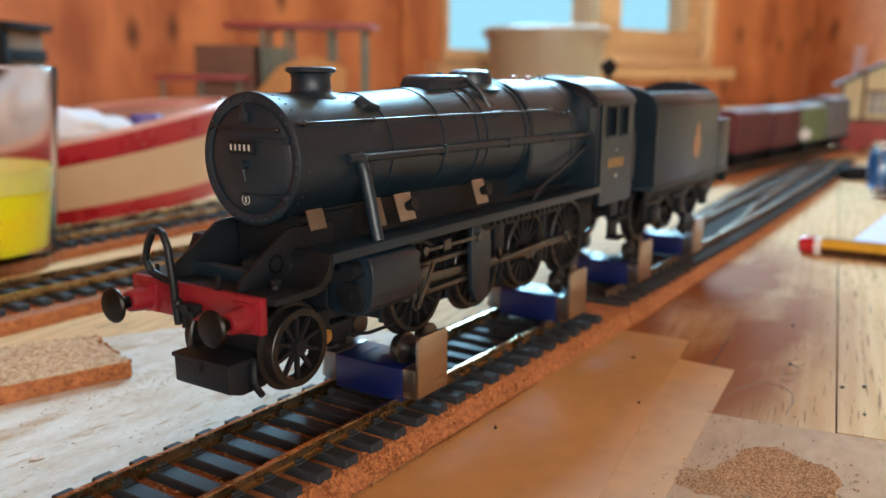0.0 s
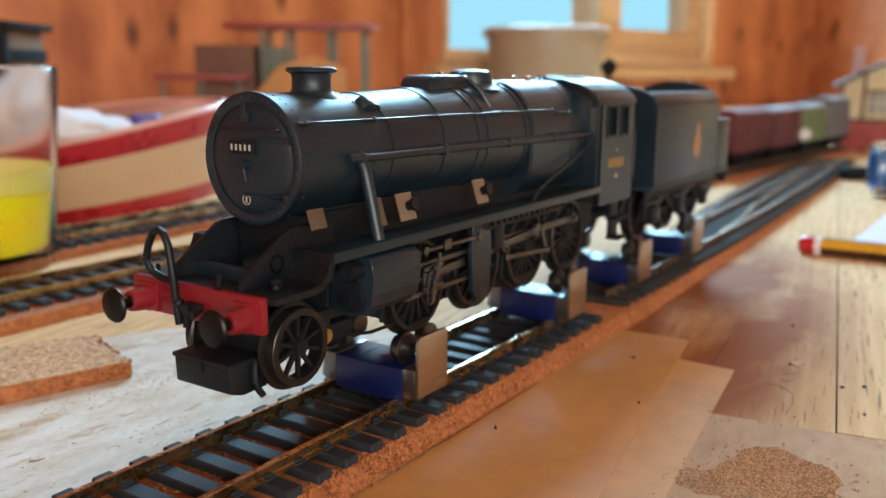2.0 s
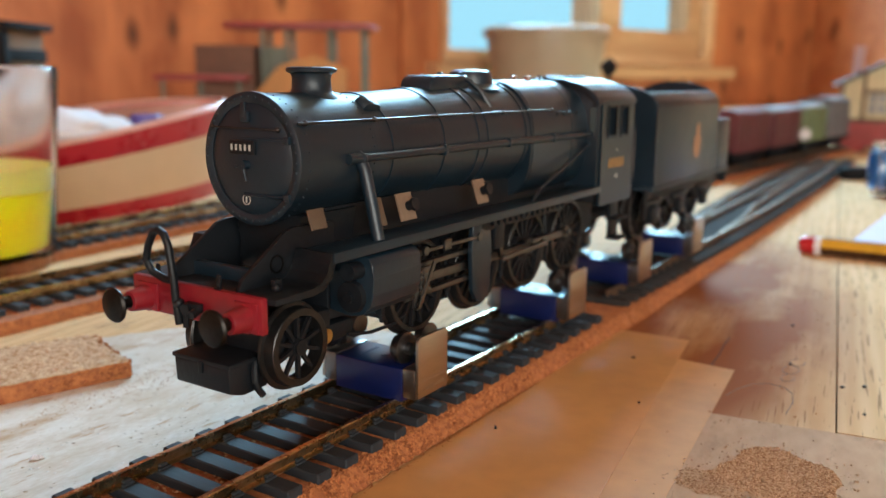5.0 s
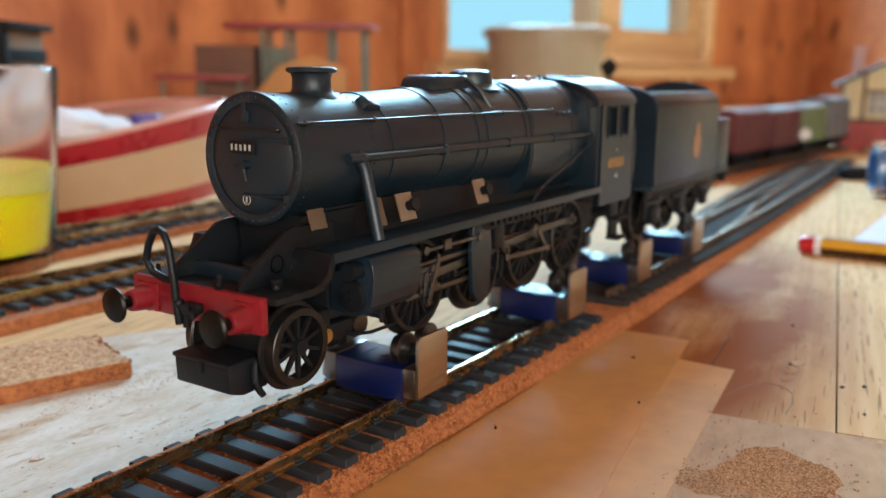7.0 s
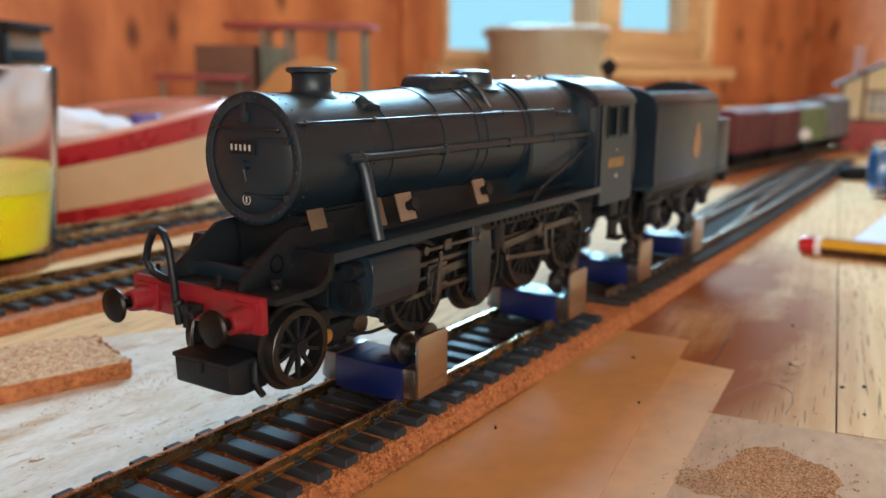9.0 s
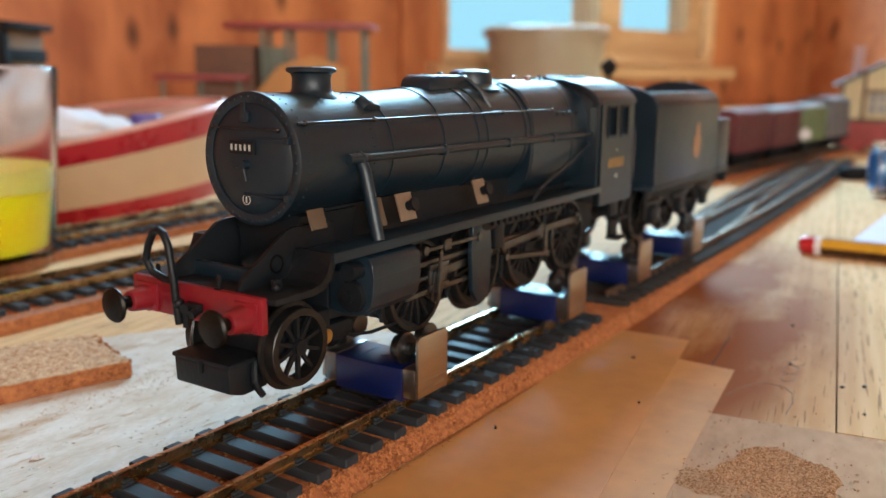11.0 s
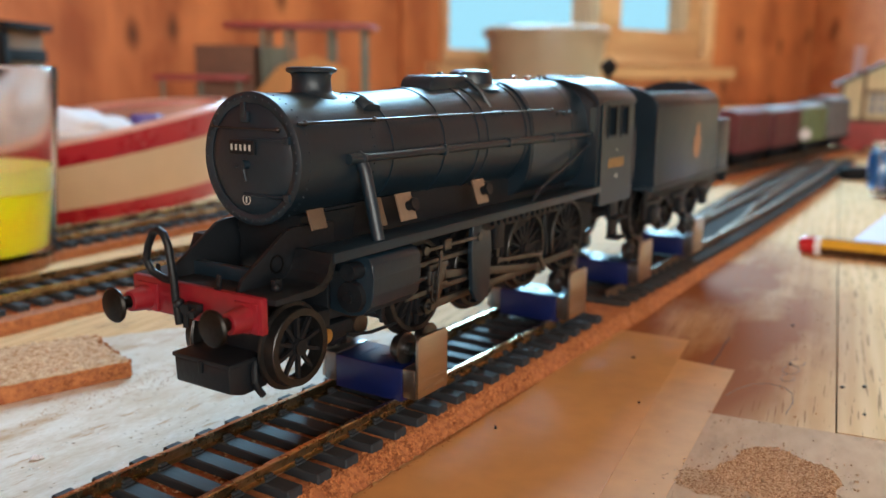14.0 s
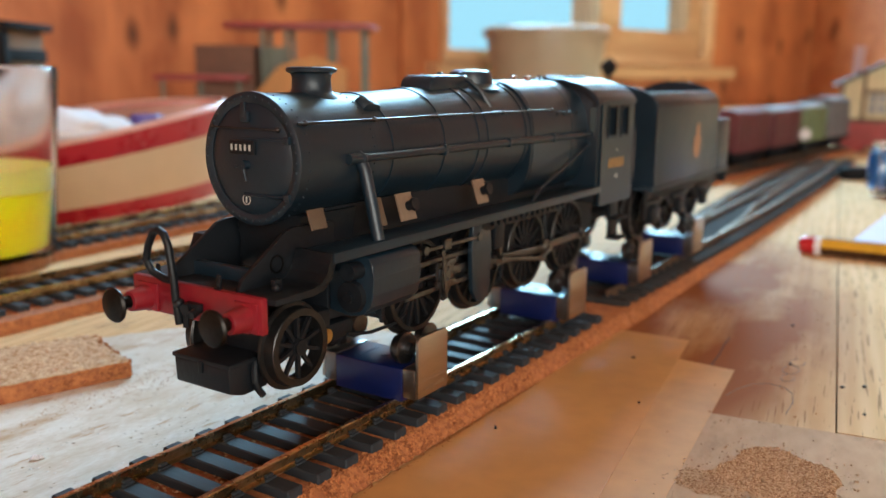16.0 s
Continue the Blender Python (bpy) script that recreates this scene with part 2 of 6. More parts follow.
def smeared(m, tint):
    """Ragged brown smears and fine nicks worked into a pale surface."""
    n, l = m.node_tree.nodes, m.node_tree.links
    b = n["Principled BSDF"]
    col = b.inputs["Base Color"].links[0].from_socket
    tc = n.new("ShaderNodeTexCoord")
    for scale, stretch, lo, hi, share in ((26, (1, 2.4, 1), 0.55, 0.66, 0.85), (150, (0.6, 2.2, 1), 0.59, 0.65, 0.8)):
        mp, t, r, k, mx = n.new("ShaderNodeMapping"), n.new("ShaderNodeTexNoise"), n.new("ShaderNodeMapRange"), n.new("ShaderNodeMath"), n.new("ShaderNodeMix")
        mp.inputs["Scale"].default_value, mp.inputs["Rotation"].default_value = stretch, (0, 0, radians(-25))
        t.inputs["Scale"].default_value, t.inputs["Detail"].default_value, t.inputs["Roughness"].default_value = scale, 8, 0.65
        r.inputs["From Min"].default_value, r.inputs["From Max"].default_value = lo, hi
        k.operation, k.inputs[1].default_value = "MULTIPLY", share
        mx.data_type = "RGBA"
        mx.inputs[7].default_value = (*tint, 1)
        l.new(tc.outputs["Object"], mp.inputs["Vector"])
        l.new(mp.outputs[0], t.inputs["Vector"])
        l.new(t.outputs["Fac"], r.inputs["Value"])
        l.new(r.outputs[0], k.inputs[0])
        l.new(k.outputs[0], mx.inputs[0])
        l.new(col, mx.inputs[6])
        col = mx.outputs[2]
    l.new(col, b.inputs["Base Color"])
    return m


FLAKE_PALE = flaky("pale_cork_flakes", (0.62, 0.43, 0.27), (0.36, 0.19, 0.09))
FLAKE_HEAP = flaky("mixed_cork_crumbs", (0.60, 0.39, 0.24), (0.27, 0.135, 0.065))
FLAKE_DARK = flaky("brown_cork_grains", (0.48, 0.18, 0.065), (0.22, 0.07, 0.026))
FLAKE_WHITE = flaky("filler_flakes", (0.72, 0.70, 0.66), (0.42, 0.32, 0.22))
PINE_UP = wood("varnished_pine_upright", (0.61, 0.222, 0.088), (0.32, 0.088, 0.033), 0.42, ring=2.2, axis="Z", figure=0.3, knot_scale=9.0, blotch=11.0)
FRAME_WOOD = wood("pale_window_pine", (0.68, 0.44, 0.26), (0.52, 0.30, 0.16), 0.45, ring=14, axis="X", knots=False)
CEILING_PINE = wood("ceiling_pine", (0.54, 0.27, 0.13), (0.40, 0.17, 0.075), 0.5, ring=3.0, axis="X", figure=0.4)
FLOOR_MAT = wood("brown_floor_boards", (0.24, 0.13, 0.07), (0.13, 0.06, 0.03), 0.5, ring=8)
WHITE_PLASTIC = mat("milky_plastic", (0.34, 0.25, 0.19), 0.4, vary=0.08, scale=20)

# ---- the room ----
def room_box(bm, u0, u1, v0, v1, z0, z1):
    """A block in the room's own frame, in metres, given here in millimetres."""
    return box(bm, u0 * 1000, u1 * 1000, v0 * 1000, v1 * 1000, z0 * 1000, z1 * 1000)


WIN = (0.444, 1.252, 0.098, 1.65)


def room_part(name, bm, material, label, category, kind="structure", angle=32):
    ob = new(name, mesh_of(name, bm, material, angle))
    ob.matrix_basis = ROOM
    return tagged(ob, label, category, "", kind)


def boards_wall(name, runs, thick, along, label):
    """A wall of upright varnished pine boards on a solid backing; runs are (start, end, low, high)."""
    wall = thing_at(name, ROOM, label, "wall", "structure")
    bm = B()
    for a, b, z0, z1 in runs:
        if along == "u":
            room_box(bm, a, b, thick[0], thick[1], z0, z1)
        else:
            room_box(bm, thick[0], thick[1], a, b, z0, z1)
    part("wall_backing", bm, PINE_UP, wall)
    return wall


def thing_at(name, m, label, category, kind=""):
    ob = new(name)
    ob.empty_display_size = 0.05
    ob.matrix_basis = m
    return tagged(ob, label, category, "", kind)


def build_room():
    bm = room_box(B(), -0.1, ROOM_L + 0.1, -0.1, ROOM_W + 0.1, FLOOR_Z - 0.05, FLOOR_Z)
    room_part("floor", bm, FLOOR_MAT, "dark brown boarded floor of the hobby room", "floor")
    bm = room_box(B(), -0.1, ROOM_L + 0.1, -0.1, ROOM_W + 0.1, CEIL_Z, CEIL_Z + 0.05)
    room_part("ceiling", bm, CEILING_PINE, "varnished pine ceiling of the hobby room", "ceiling")
    u0, u1, z0, z1 = WIN
    north = boards_wall("wall_north", [(0, u0, FLOOR_Z, CEIL_Z), (u1, ROOM_L, FLOOR_Z, CEIL_Z), (u0, u1, FLOOR_Z, z0), (u0, u1, z1, CEIL_Z)], (-0.1, 0.0), "u", "orange varnished knotty pine wall with a window")
    boards_wall("wall_east", [(0, ROOM_W, FLOOR_Z, CEIL_Z)], (-0.1, 0.0), "v", "orange varnished knotty pine side wall")
    # unseen wall with an added window, made up to light the room from behind the viewer
    boards_wall("wall_south", [(0, 2.2, FLOOR_Z, CEIL_Z), (4.0, ROOM_L, FLOOR_Z, CEIL_Z), (2.2, 4.0, FLOOR_Z, 0.15), (2.2, 4.0, 1.1, CEIL_Z)], (ROOM_W, ROOM_W + 0.1), "u", "unseen orange varnished pine wall with an added window opening")
    boards_wall("wall_west", [(0, ROOM_W, FLOOR_Z, CEIL_Z)], (ROOM_L, ROOM_L + 0.1), "v", "orange varnished pine end wall")
    rear = thing_at("added_window_2", ROOM, "added pine-framed window, unseen behind the viewer, to light the room", "window", "structure")
    for a, b, c, d in ((2.2, 4.0, 0.15, 0.19), (2.2, 4.0, 1.06, 1.1), (2.2, 2.24, 0.19, 1.06), (3.96, 4.0, 0.19, 1.06), (3.08, 3.12, 0.19, 1.06)):
        part("window_frame", room_box(B(), a, b, ROOM_W - 0.012, ROOM_W + 0.015, c, d), FRAME_WOOD, rear)
    # pine battens between the wall panels
    for u in (1.315, 2.14, 2.9):
        part("cover_strip", room_box(B(), u - 0.03, u + 0.03, 0.0, 0.012, FLOOR_Z, CEIL_Z), PINE_UP, north)
    # the window
    win = thing_at("window_1", ROOM, "pale pine casement window with two panes and bright sky", "window", "structure")
    fw = 0.03
    bm = B()
    for a, b, c, d in ((u0, u1, z0, z0 + 0.022), (u0, u1, z1 - 0.03, z1), (u0, u0 + fw, z0 + 0.022, z1 - 0.03), (u1 - 0.012, u1, z0 + 0.022, z1 - 0.03)):
        room_box(bm, a, b, -0.09, 0.012, c, d)
    part("window_frame", bm, FRAME_WOOD, win)
    part("mullion", room_box(B(), 0.767, 0.833, -0.08, 0.006, z0 + 0.022, z1 - 0.03), FRAME_WOOD, win)
    bm = B()
    room_box(bm, u0 + fw, 0.767, -0.07, -0.01, z0 + 0.022, 0.176)
    room_box(bm, u0 + fw, 0.518, -0.07, -0.01, 0.176, z1 - 0.03)
    part("casement", bm, FRAME_WOOD, win)
    part("window_sill", room_box(B(), u0 - 0.04, u1 + 0.04, 0.0, 0.05, z0 - 0.03, z0 - 0.004), FRAME_WOOD, win)
    for a, b, c in ((0.518, 0.767, 0.176), (0.833, u1 - 0.012, z0 + 0.022)):
        pane = part("pane", room_box(B(), a, b, -0.05, -0.045, c, z1 - 0.03), PANE, win)
        pane.visible_shadow = False
    # open overcast sky outside
    bd = room_part("backdrop", room_box(B(), -3.0, 5.0, -2.62, -2.6, -1.0, 4.0), SKY_CARD, "bright pale blue overcast sky outside", "sky")
    bd.visible_shadow = False


PANE = glass("window_glass", rough=0.0, ior=1.1)
SKY_CARD = glow("pale_sky", (0.36, 0.76, 0.95), 0.82)
build_room()
daylight("window_daylight", 0.78, 1.16, 122.0, (0.36, 0.73, 1.0), ROOM @ Matrix.Translation((0.85, -0.03, 1.03)) @ Matrix.Rotation(radians(90), 4, "X"))
# fill lamp in the added rear opening; no such source is known
daylight("rear_window_daylight", 1.75, 0.9, 52.0, (0.98, 0.97, 0.88), ROOM @ Matrix.Translation((3.1, ROOM_W + 0.02, 0.62)) @ Matrix.Rotation(radians(-90), 4, "X"))


# ---- baseboard ----


def plywood():
    """Pale plywood: fine streaky grain, short dark pores, and a brown stain that soaked in beside the track."""
    m = wood("pale_plywood", (0.73, 0.485, 0.265), (0.61, 0.365, 0.17), 0.78, ring=70, axis="X", knots=False, figure=0.35)
    n, l = m.node_tree.nodes, m.node_tree.links
    b = n["Principled BSDF"]
    b.inputs["Specular IOR Level"].default_value = 0.14
    base = b.inputs["Base Color"].links[0].from_socket
    tc = n.new("ShaderNodeTexCoord")

    def mixed(col, fac, tint):
        mx = n.new("ShaderNodeMix")
        mx.data_type = "RGBA"
        l.new(fac, mx.inputs[0])
        l.new(col, mx.inputs[6])
        mx.inputs[7].default_value = (*tint, 1)
        return mx.outputs[2]

    def noisy(scale, stretch, lo, hi, detail=4):
        mp, t, r = n.new("ShaderNodeMapping"), n.new("ShaderNodeTexNoise"), n.new("ShaderNodeMapRange")
        mp.inputs["Scale"].default_value = stretch
        t.inputs["Scale"].default_value, t.inputs["Detail"].default_value = scale, detail
        r.inputs["From Min"].default_value, r.inputs["From Max"].default_value = lo, hi
        l.new(tc.outputs["Object"], mp.inputs["Vector"])
        l.new(mp.outputs[0], t.inputs["Vector"])
        l.new(t.outputs["Fac"], r.inputs["Value"])
        return r.outputs[0]

    def times(a, c):
        k = n.new("ShaderNodeMath")
        k.operation, k.use_clamp = "MULTIPLY", True
        l.new(a, k.inputs[0])
        if isinstance(c, float):
            k.inputs[1].default_value = c
        else:
            l.new(c, k.inputs[1])
        return k.outputs[0]
    col = mixed(base, times(noisy(1300, (0.045, 1, 1), 0.59, 0.65), 0.7), (0.16, 0.08, 0.03))
    # reddish stain, strongest round one spot
    mp, g = n.new("ShaderNodeMapping"), n.new("ShaderNodeTexGradient")
    mp.vector_type = "TEXTURE"
    mp.inputs["Location"].default_value, mp.inputs["Scale"].default_value = (0.082, 0.046, 0.0), (0.16, 0.060, 0.05)
    g.gradient_type = "SPHERICAL"
    l.new(tc.outputs["Object"], mp.inputs["Vector"])
    l.new(mp.outputs[0], g.inputs["Vector"])
    blot = noisy(40, (0.4, 1, 1), 0.22, 0.50)
    k = n.new("ShaderNodeMath")
    k.operation, k.use_clamp, k.inputs[1].default_value = "MULTIPLY", True, 2.6
    l.new(g.outputs["Fac"], k.inputs[0])
    col = mixed(col, times(times(k.outputs[0], blot), 1.0), (0.28, 0.095, 0.032))
    col = mixed(col, times(noisy(14, (0.5, 1, 1), 0.55, 0.8), 0.35), (0.40, 0.24, 0.12))
    l.new(col, b.inputs["Base Color"])
    return m


BOARD = plywood()
PRIMED = smeared(mat("worn_primed_board", (0.52, 0.325, 0.19), 0.7, spec=0.18, base2=(0.40, 0.225, 0.115), scale=45, bump=0.4, bump_scale=300, stretch=(0.4, 1, 1)), (0.30, 0.17, 0.09))
PANEL_AT, PANEL_TURN = (94.8, -82.0), 9.0


def clipped(poly, nx, ny, d):
    """The part of a convex outline where nx * x + ny * y >= d."""
    out = []
    for (ax, ay), (bx, by) in zip(poly, poly[1:] + poly[:1]):
        fa, fb = nx * ax + ny * ay - d, nx * bx + ny * by - d
        if fa >= 0:
            out.append((ax, ay))
        if fa * fb < 0:
            f = fa / (fa - fb)
            out.append((ax + (bx - ax) * f, ay + (by - ay) * f))
    return out


def build_board():
    board = thing("baseboard", (PANEL_AT[0], PANEL_AT[1], 0), "pale plywood layout table top with a dark joint, stained and scratched", "table top", kind="structure", turn=(0, 0, PANEL_TURN))
    to_board = board.matrix_basis.inverted() @ ROOM

    def place(u, v):
        q = to_board @ Vector((u, v, 0))
        return (q.x * 1000, q.y * 1000)
    whole = [place(0.01, 0.01), place(3.4, 0.01), place(3.4, 1.75), place(0.01, 1.75)]
    part("board_panel", prism(B(), clipped(whole, 0, 1, 48.0), "Z", -18, 0), BOARD, board)
    part("board_panel", prism(B(), clipped(clipped(clipped(whole, 0, 1, 0.0), 0, -1, -48.0), 1, 0, -0.5), "Z", -18, 0), BOARD, board)
    part("board_panel", prism(B(), clipped(clipped(whole, 0, -1, 0.4), 1, 0, 0.45), "Z", -18, -0.1), BOARD, board)
    part("board_panel", prism(B(), clipped(clipped(whole, 0, -1, -47.4), -1, 0, 0.9), "Z", -18, 0.15), PRIMED, board, "paler worn board panel")
    for u, v in ((0.12, 0.12), (3.3, 0.12), (3.3, 1.62), (0.12, 1.62), (1.7, 1.62)):
        x, y = place(u, v)
        part("leg", box(B(), x - 25, x + 25, y - 25, y + 25, FLOOR_Z * 1000, -18, 2), FRAME_WOOD, board)


# ---- track ----
PITCH_MM = 7.25


def sleeper_mesh(name="sleeper", length=30.6, width=3.6, plastic=None):
    bm = box(B(), -width / 2, width / 2, -length / 2 - 0.3, length / 2 - 0.3, 0, 1.9, 0.25, 1)
    return mesh_of(name, bm, plastic or SLEEPER)


def chair_mesh():
    bm = box(B(), -1.2, 1.2, -1.5, 1.5, 0, 0.5, 0.12, 1)
    box(bm, -0.8, 0.8, -1.2, -0.45, 0.5, 1.0, 0.12, 1)
    box(bm, -0.8, 0.8, 0.45, 1.2, 0.5, 1.0, 0.12, 1)
    return mesh_of("chair", bm, SLEEPER)


SLEEPER_ME, MATT_ME, CHAIR_ME = sleeper_mesh(), sleeper_mesh(plastic=SLEEPER_MATT), chair_mesh()
RAIL_SECTION = [(a, h * 0.9) for a, h in [(-1.1, 0), (1.1, 0), (1.1, 0.35), (0.35, 0.6), (0.3, 1.7), (0.6, 1.95), (0.6, 2.45), (0.45, 2.6), (-0.45, 2.6), (-0.6, 2.45), (-0.6, 1.95), (-0.3, 1.7), (-0.35, 0.6), (-1.1, 0.35)]]


def sweep(bm, path, section, z):
    """A section carried along a path of (x, y) points, upright."""
    rings = []
    for i, p in enumerate(path):
        a, b = path[max(i - 1, 0)], path[min(i + 1, len(path) - 1)]
        d = Vector((b[0] - a[0], b[1] - a[1])).normalized()
        n = Vector((-d.y, d.x))
        rings.append([bm.verts.new((p[0] + n.x * s, p[1] + n.y * s, z + h)) for s, h in section])
    k = len(section)
    for r0, r1 in zip(rings, rings[1:]):
        for j in range(k):
            bm.faces.new((r0[j], r0[(j + 1) % k], r1[(j + 1) % k], r1[j]))
    bm.faces.new(list(reversed(rings[0])))
    bm.faces.new(rings[-1])
    return bm


def offset(path, off):
    out = []
    for i, p in enumerate(path):
        a, b = path[max(i - 1, 0)], path[min(i + 1, len(path) - 1)]
        d = Vector((b[0] - a[0], b[1] - a[1])).normalized()
        out.append((p[0] - d.y * off, p[1] + d.x * off))
    return out


def steps_along(path, pitch, first=0.0):
    """Points and headings at even steps along a path."""
    out, need = [], first
    for a, b in zip(path, path[1:]):
        d = Vector((b[0] - a[0], b[1] - a[1]))
        n = d.length
        while need <= n:
            p = Vector(a) + d * (need / n)
            out.append((p.x, p.y, math.degrees(math.atan2(d.y, d.x))))
            need += pitch
        need -= n
    return out


CORK_TOP = 3.6


def track(name, path, label, first=0.0, z=CORK_TOP, chairs=True, metal=None):
    t = thing(name, (0, 0, 0), label, "railway track", "model railway tracks")
    for off in (-8.85, 8.85):
        part("rail", sweep(B(), offset(path, off), RAIL_SECTION, z + 1.9), metal or RAIL, t)
    spots = steps_along(path, PITCH_MM, first)
    for x, y, a in spots:
        piece("sleeper", MATT_ME if metal else SLEEPER_ME, t, (x, y, z), (0, 0, a))
        if chairs:
            for off in (-8.85, 8.85):
                r = radians(a)
                piece("chair", CHAIR_ME, t, (x - math.sin(r) * off, y + math.cos(r) * off, z + 1.85), (0, 0, a))
    return t


def cork_strip(name, left, right, label, top=CORK_TOP, slope=lambda x: 1.0):
    """A strip of cork under a track between two edges, with a crumbled outline."""
    rnd = random.Random(hash_of(name))
    bm = B()
    pts_l, pts_r = fine(left, 1.6), fine(right, 1.6)
    n = max(len(pts_l), len(pts_r))
    pts_l, pts_r = resample(pts_l, n), resample(pts_r, n)
    lo_l, lo_r, hi_l, hi_r, mid_r = [], [], [], [], []
    for (a, b), (c, d) in zip(pts_l, pts_r):
        j = rnd.uniform(-0.5, 0.5), rnd.uniform(-0.5, 0.5), rnd.uniform(-0.25, 0.1)
        lo_l.append(bm.verts.new((a, b + 0.5 + j[0], 0)))
        hi_l.append(bm.verts.new((a, b + j[0], top + j[2])))
        lo_r.append(bm.verts.new((c, d - slope(c) + j[1], 0)))
        mid_r.append(bm.verts.new((c + rnd.uniform(-0.4, 0.4), d - slope(c) * rnd.uniform(0.4, 0.6) + j[1], top * rnd.uniform(0.48, 0.66))))
        hi_r.append(bm.verts.new((c, d + j[1], top + j[2])))
    for i in range(n - 1):
        bm.faces.new((hi_l[i], hi_l[i + 1], hi_r[i + 1], hi_r[i]))
        bm.faces.new((lo_l[i], lo_l[i + 1], hi_l[i + 1], hi_l[i]))
        bm.faces.new((hi_r[i], hi_r[i + 1], mid_r[i + 1], mid_r[i]))
        bm.faces.new((mid_r[i], mid_r[i + 1], lo_r[i + 1], lo_r[i]))
    bm.faces.new((lo_l[0], hi_l[0], hi_r[0], mid_r[0], lo_r[0]))
    bm.faces.new((lo_l[-1], lo_r[-1], mid_r[-1], hi_r[-1], hi_l[-1]))
    bm.faces.new(lo_l + list(reversed(lo_r)))
    return solid(name, bm, CORK, (0, 0, 0.05), label, "cork strip", "cork underlays", angle=50)


def hash_of(s):
    return sum((i + 1) * ord(c) for i, c in enumerate(s))


def fine(path, step):
    out = []
    for a, b in zip(path, path[1:]):
        n = max(1, int((Vector(b) - Vector(a)).length / step))
        out += [(a[0] + (b[0] - a[0]) * i / n, a[1] + (b[1] - a[1]) * i / n) for i in range(n)]
    return out + [path[-1]]


def resample(pts, n):
    m = len(pts) - 1
    out = []
    for i in range(n):
        f = i * m / (n - 1)
        k = min(int(f), m - 1)
        a, b, w = pts[k], pts[k + 1], f - k
        out.append((a[0] + (b[0] - a[0]) * w, a[1] + (b[1] - a[1]) * w))
    return out


TY = 0.6
build_board()
main_a = track("track", [(-110, TY), (131, TY)], "dark sleepered model track with tarnished nickel rails under the engine", first=0.0)
main_path = [(150, TY), (300, TY), (420, TY + 3), (500, TY + 6), (567, TY + 9.5), (640, TY + 14), (700, TY + 17)]
main_b = track("track", main_path, "dark model track running on towards the sidings", first=1.0, metal=RAIL_DULL)
branch_path = [(270, TY + 0.5), (320, TY + 4), (362, TY + 9), (428, TY + 14), (500, TY + 18), (570, TY + 21), (660, TY + 24)]
track("track", branch_path, "second road of a turnout beside the main track", chairs=False, z=CORK_TOP + 0.02, metal=RAIL_DULL)
cork_strip("cork_underlay", [(-110, 14.0), (150, 14.0), (300, 15.5), (362, 24.5), (428, 28.5), (553, 35), (640, 38), (700, 36)], [(-110, -15.0), (60, -15.0), (160, -16.6), (240, -15.0), (300, -13.6), (400, -10.6), (480, -6.5), (627, 0.0), (700, 2.5)], "crumbly orange-brown cork strip under the track", slope=lambda x: float(np.interp(x, (0, 45, 105, 250, 400), (2.3, 2.4, 2.6, 2.0, 2.0))))
left_a = [(-160, 142), (700, 142)]
track("track", left_a, "tarnished model track on cork behind the engine", first=2.0, chairs=False)
cork_strip("cork_underlay", [(-160, 160), (700, 160)], [(-160, 122), (60, 121), (700, 123)], "brown cork strip under the far track")
left_b = [(-160, 196), (90, 212), (200, 222), (500, 250), (800, 290)]
track("track", left_b, "second tarnished model track behind the engine", chairs=False)
cork_strip("cork_underlay", [(-160, 214), (90, 230), (200, 240), (500, 268), (800, 308)], [(-160, 179), (90, 194), (200, 204), (500, 232), (800, 272)], "brown cork strip under the second far track")


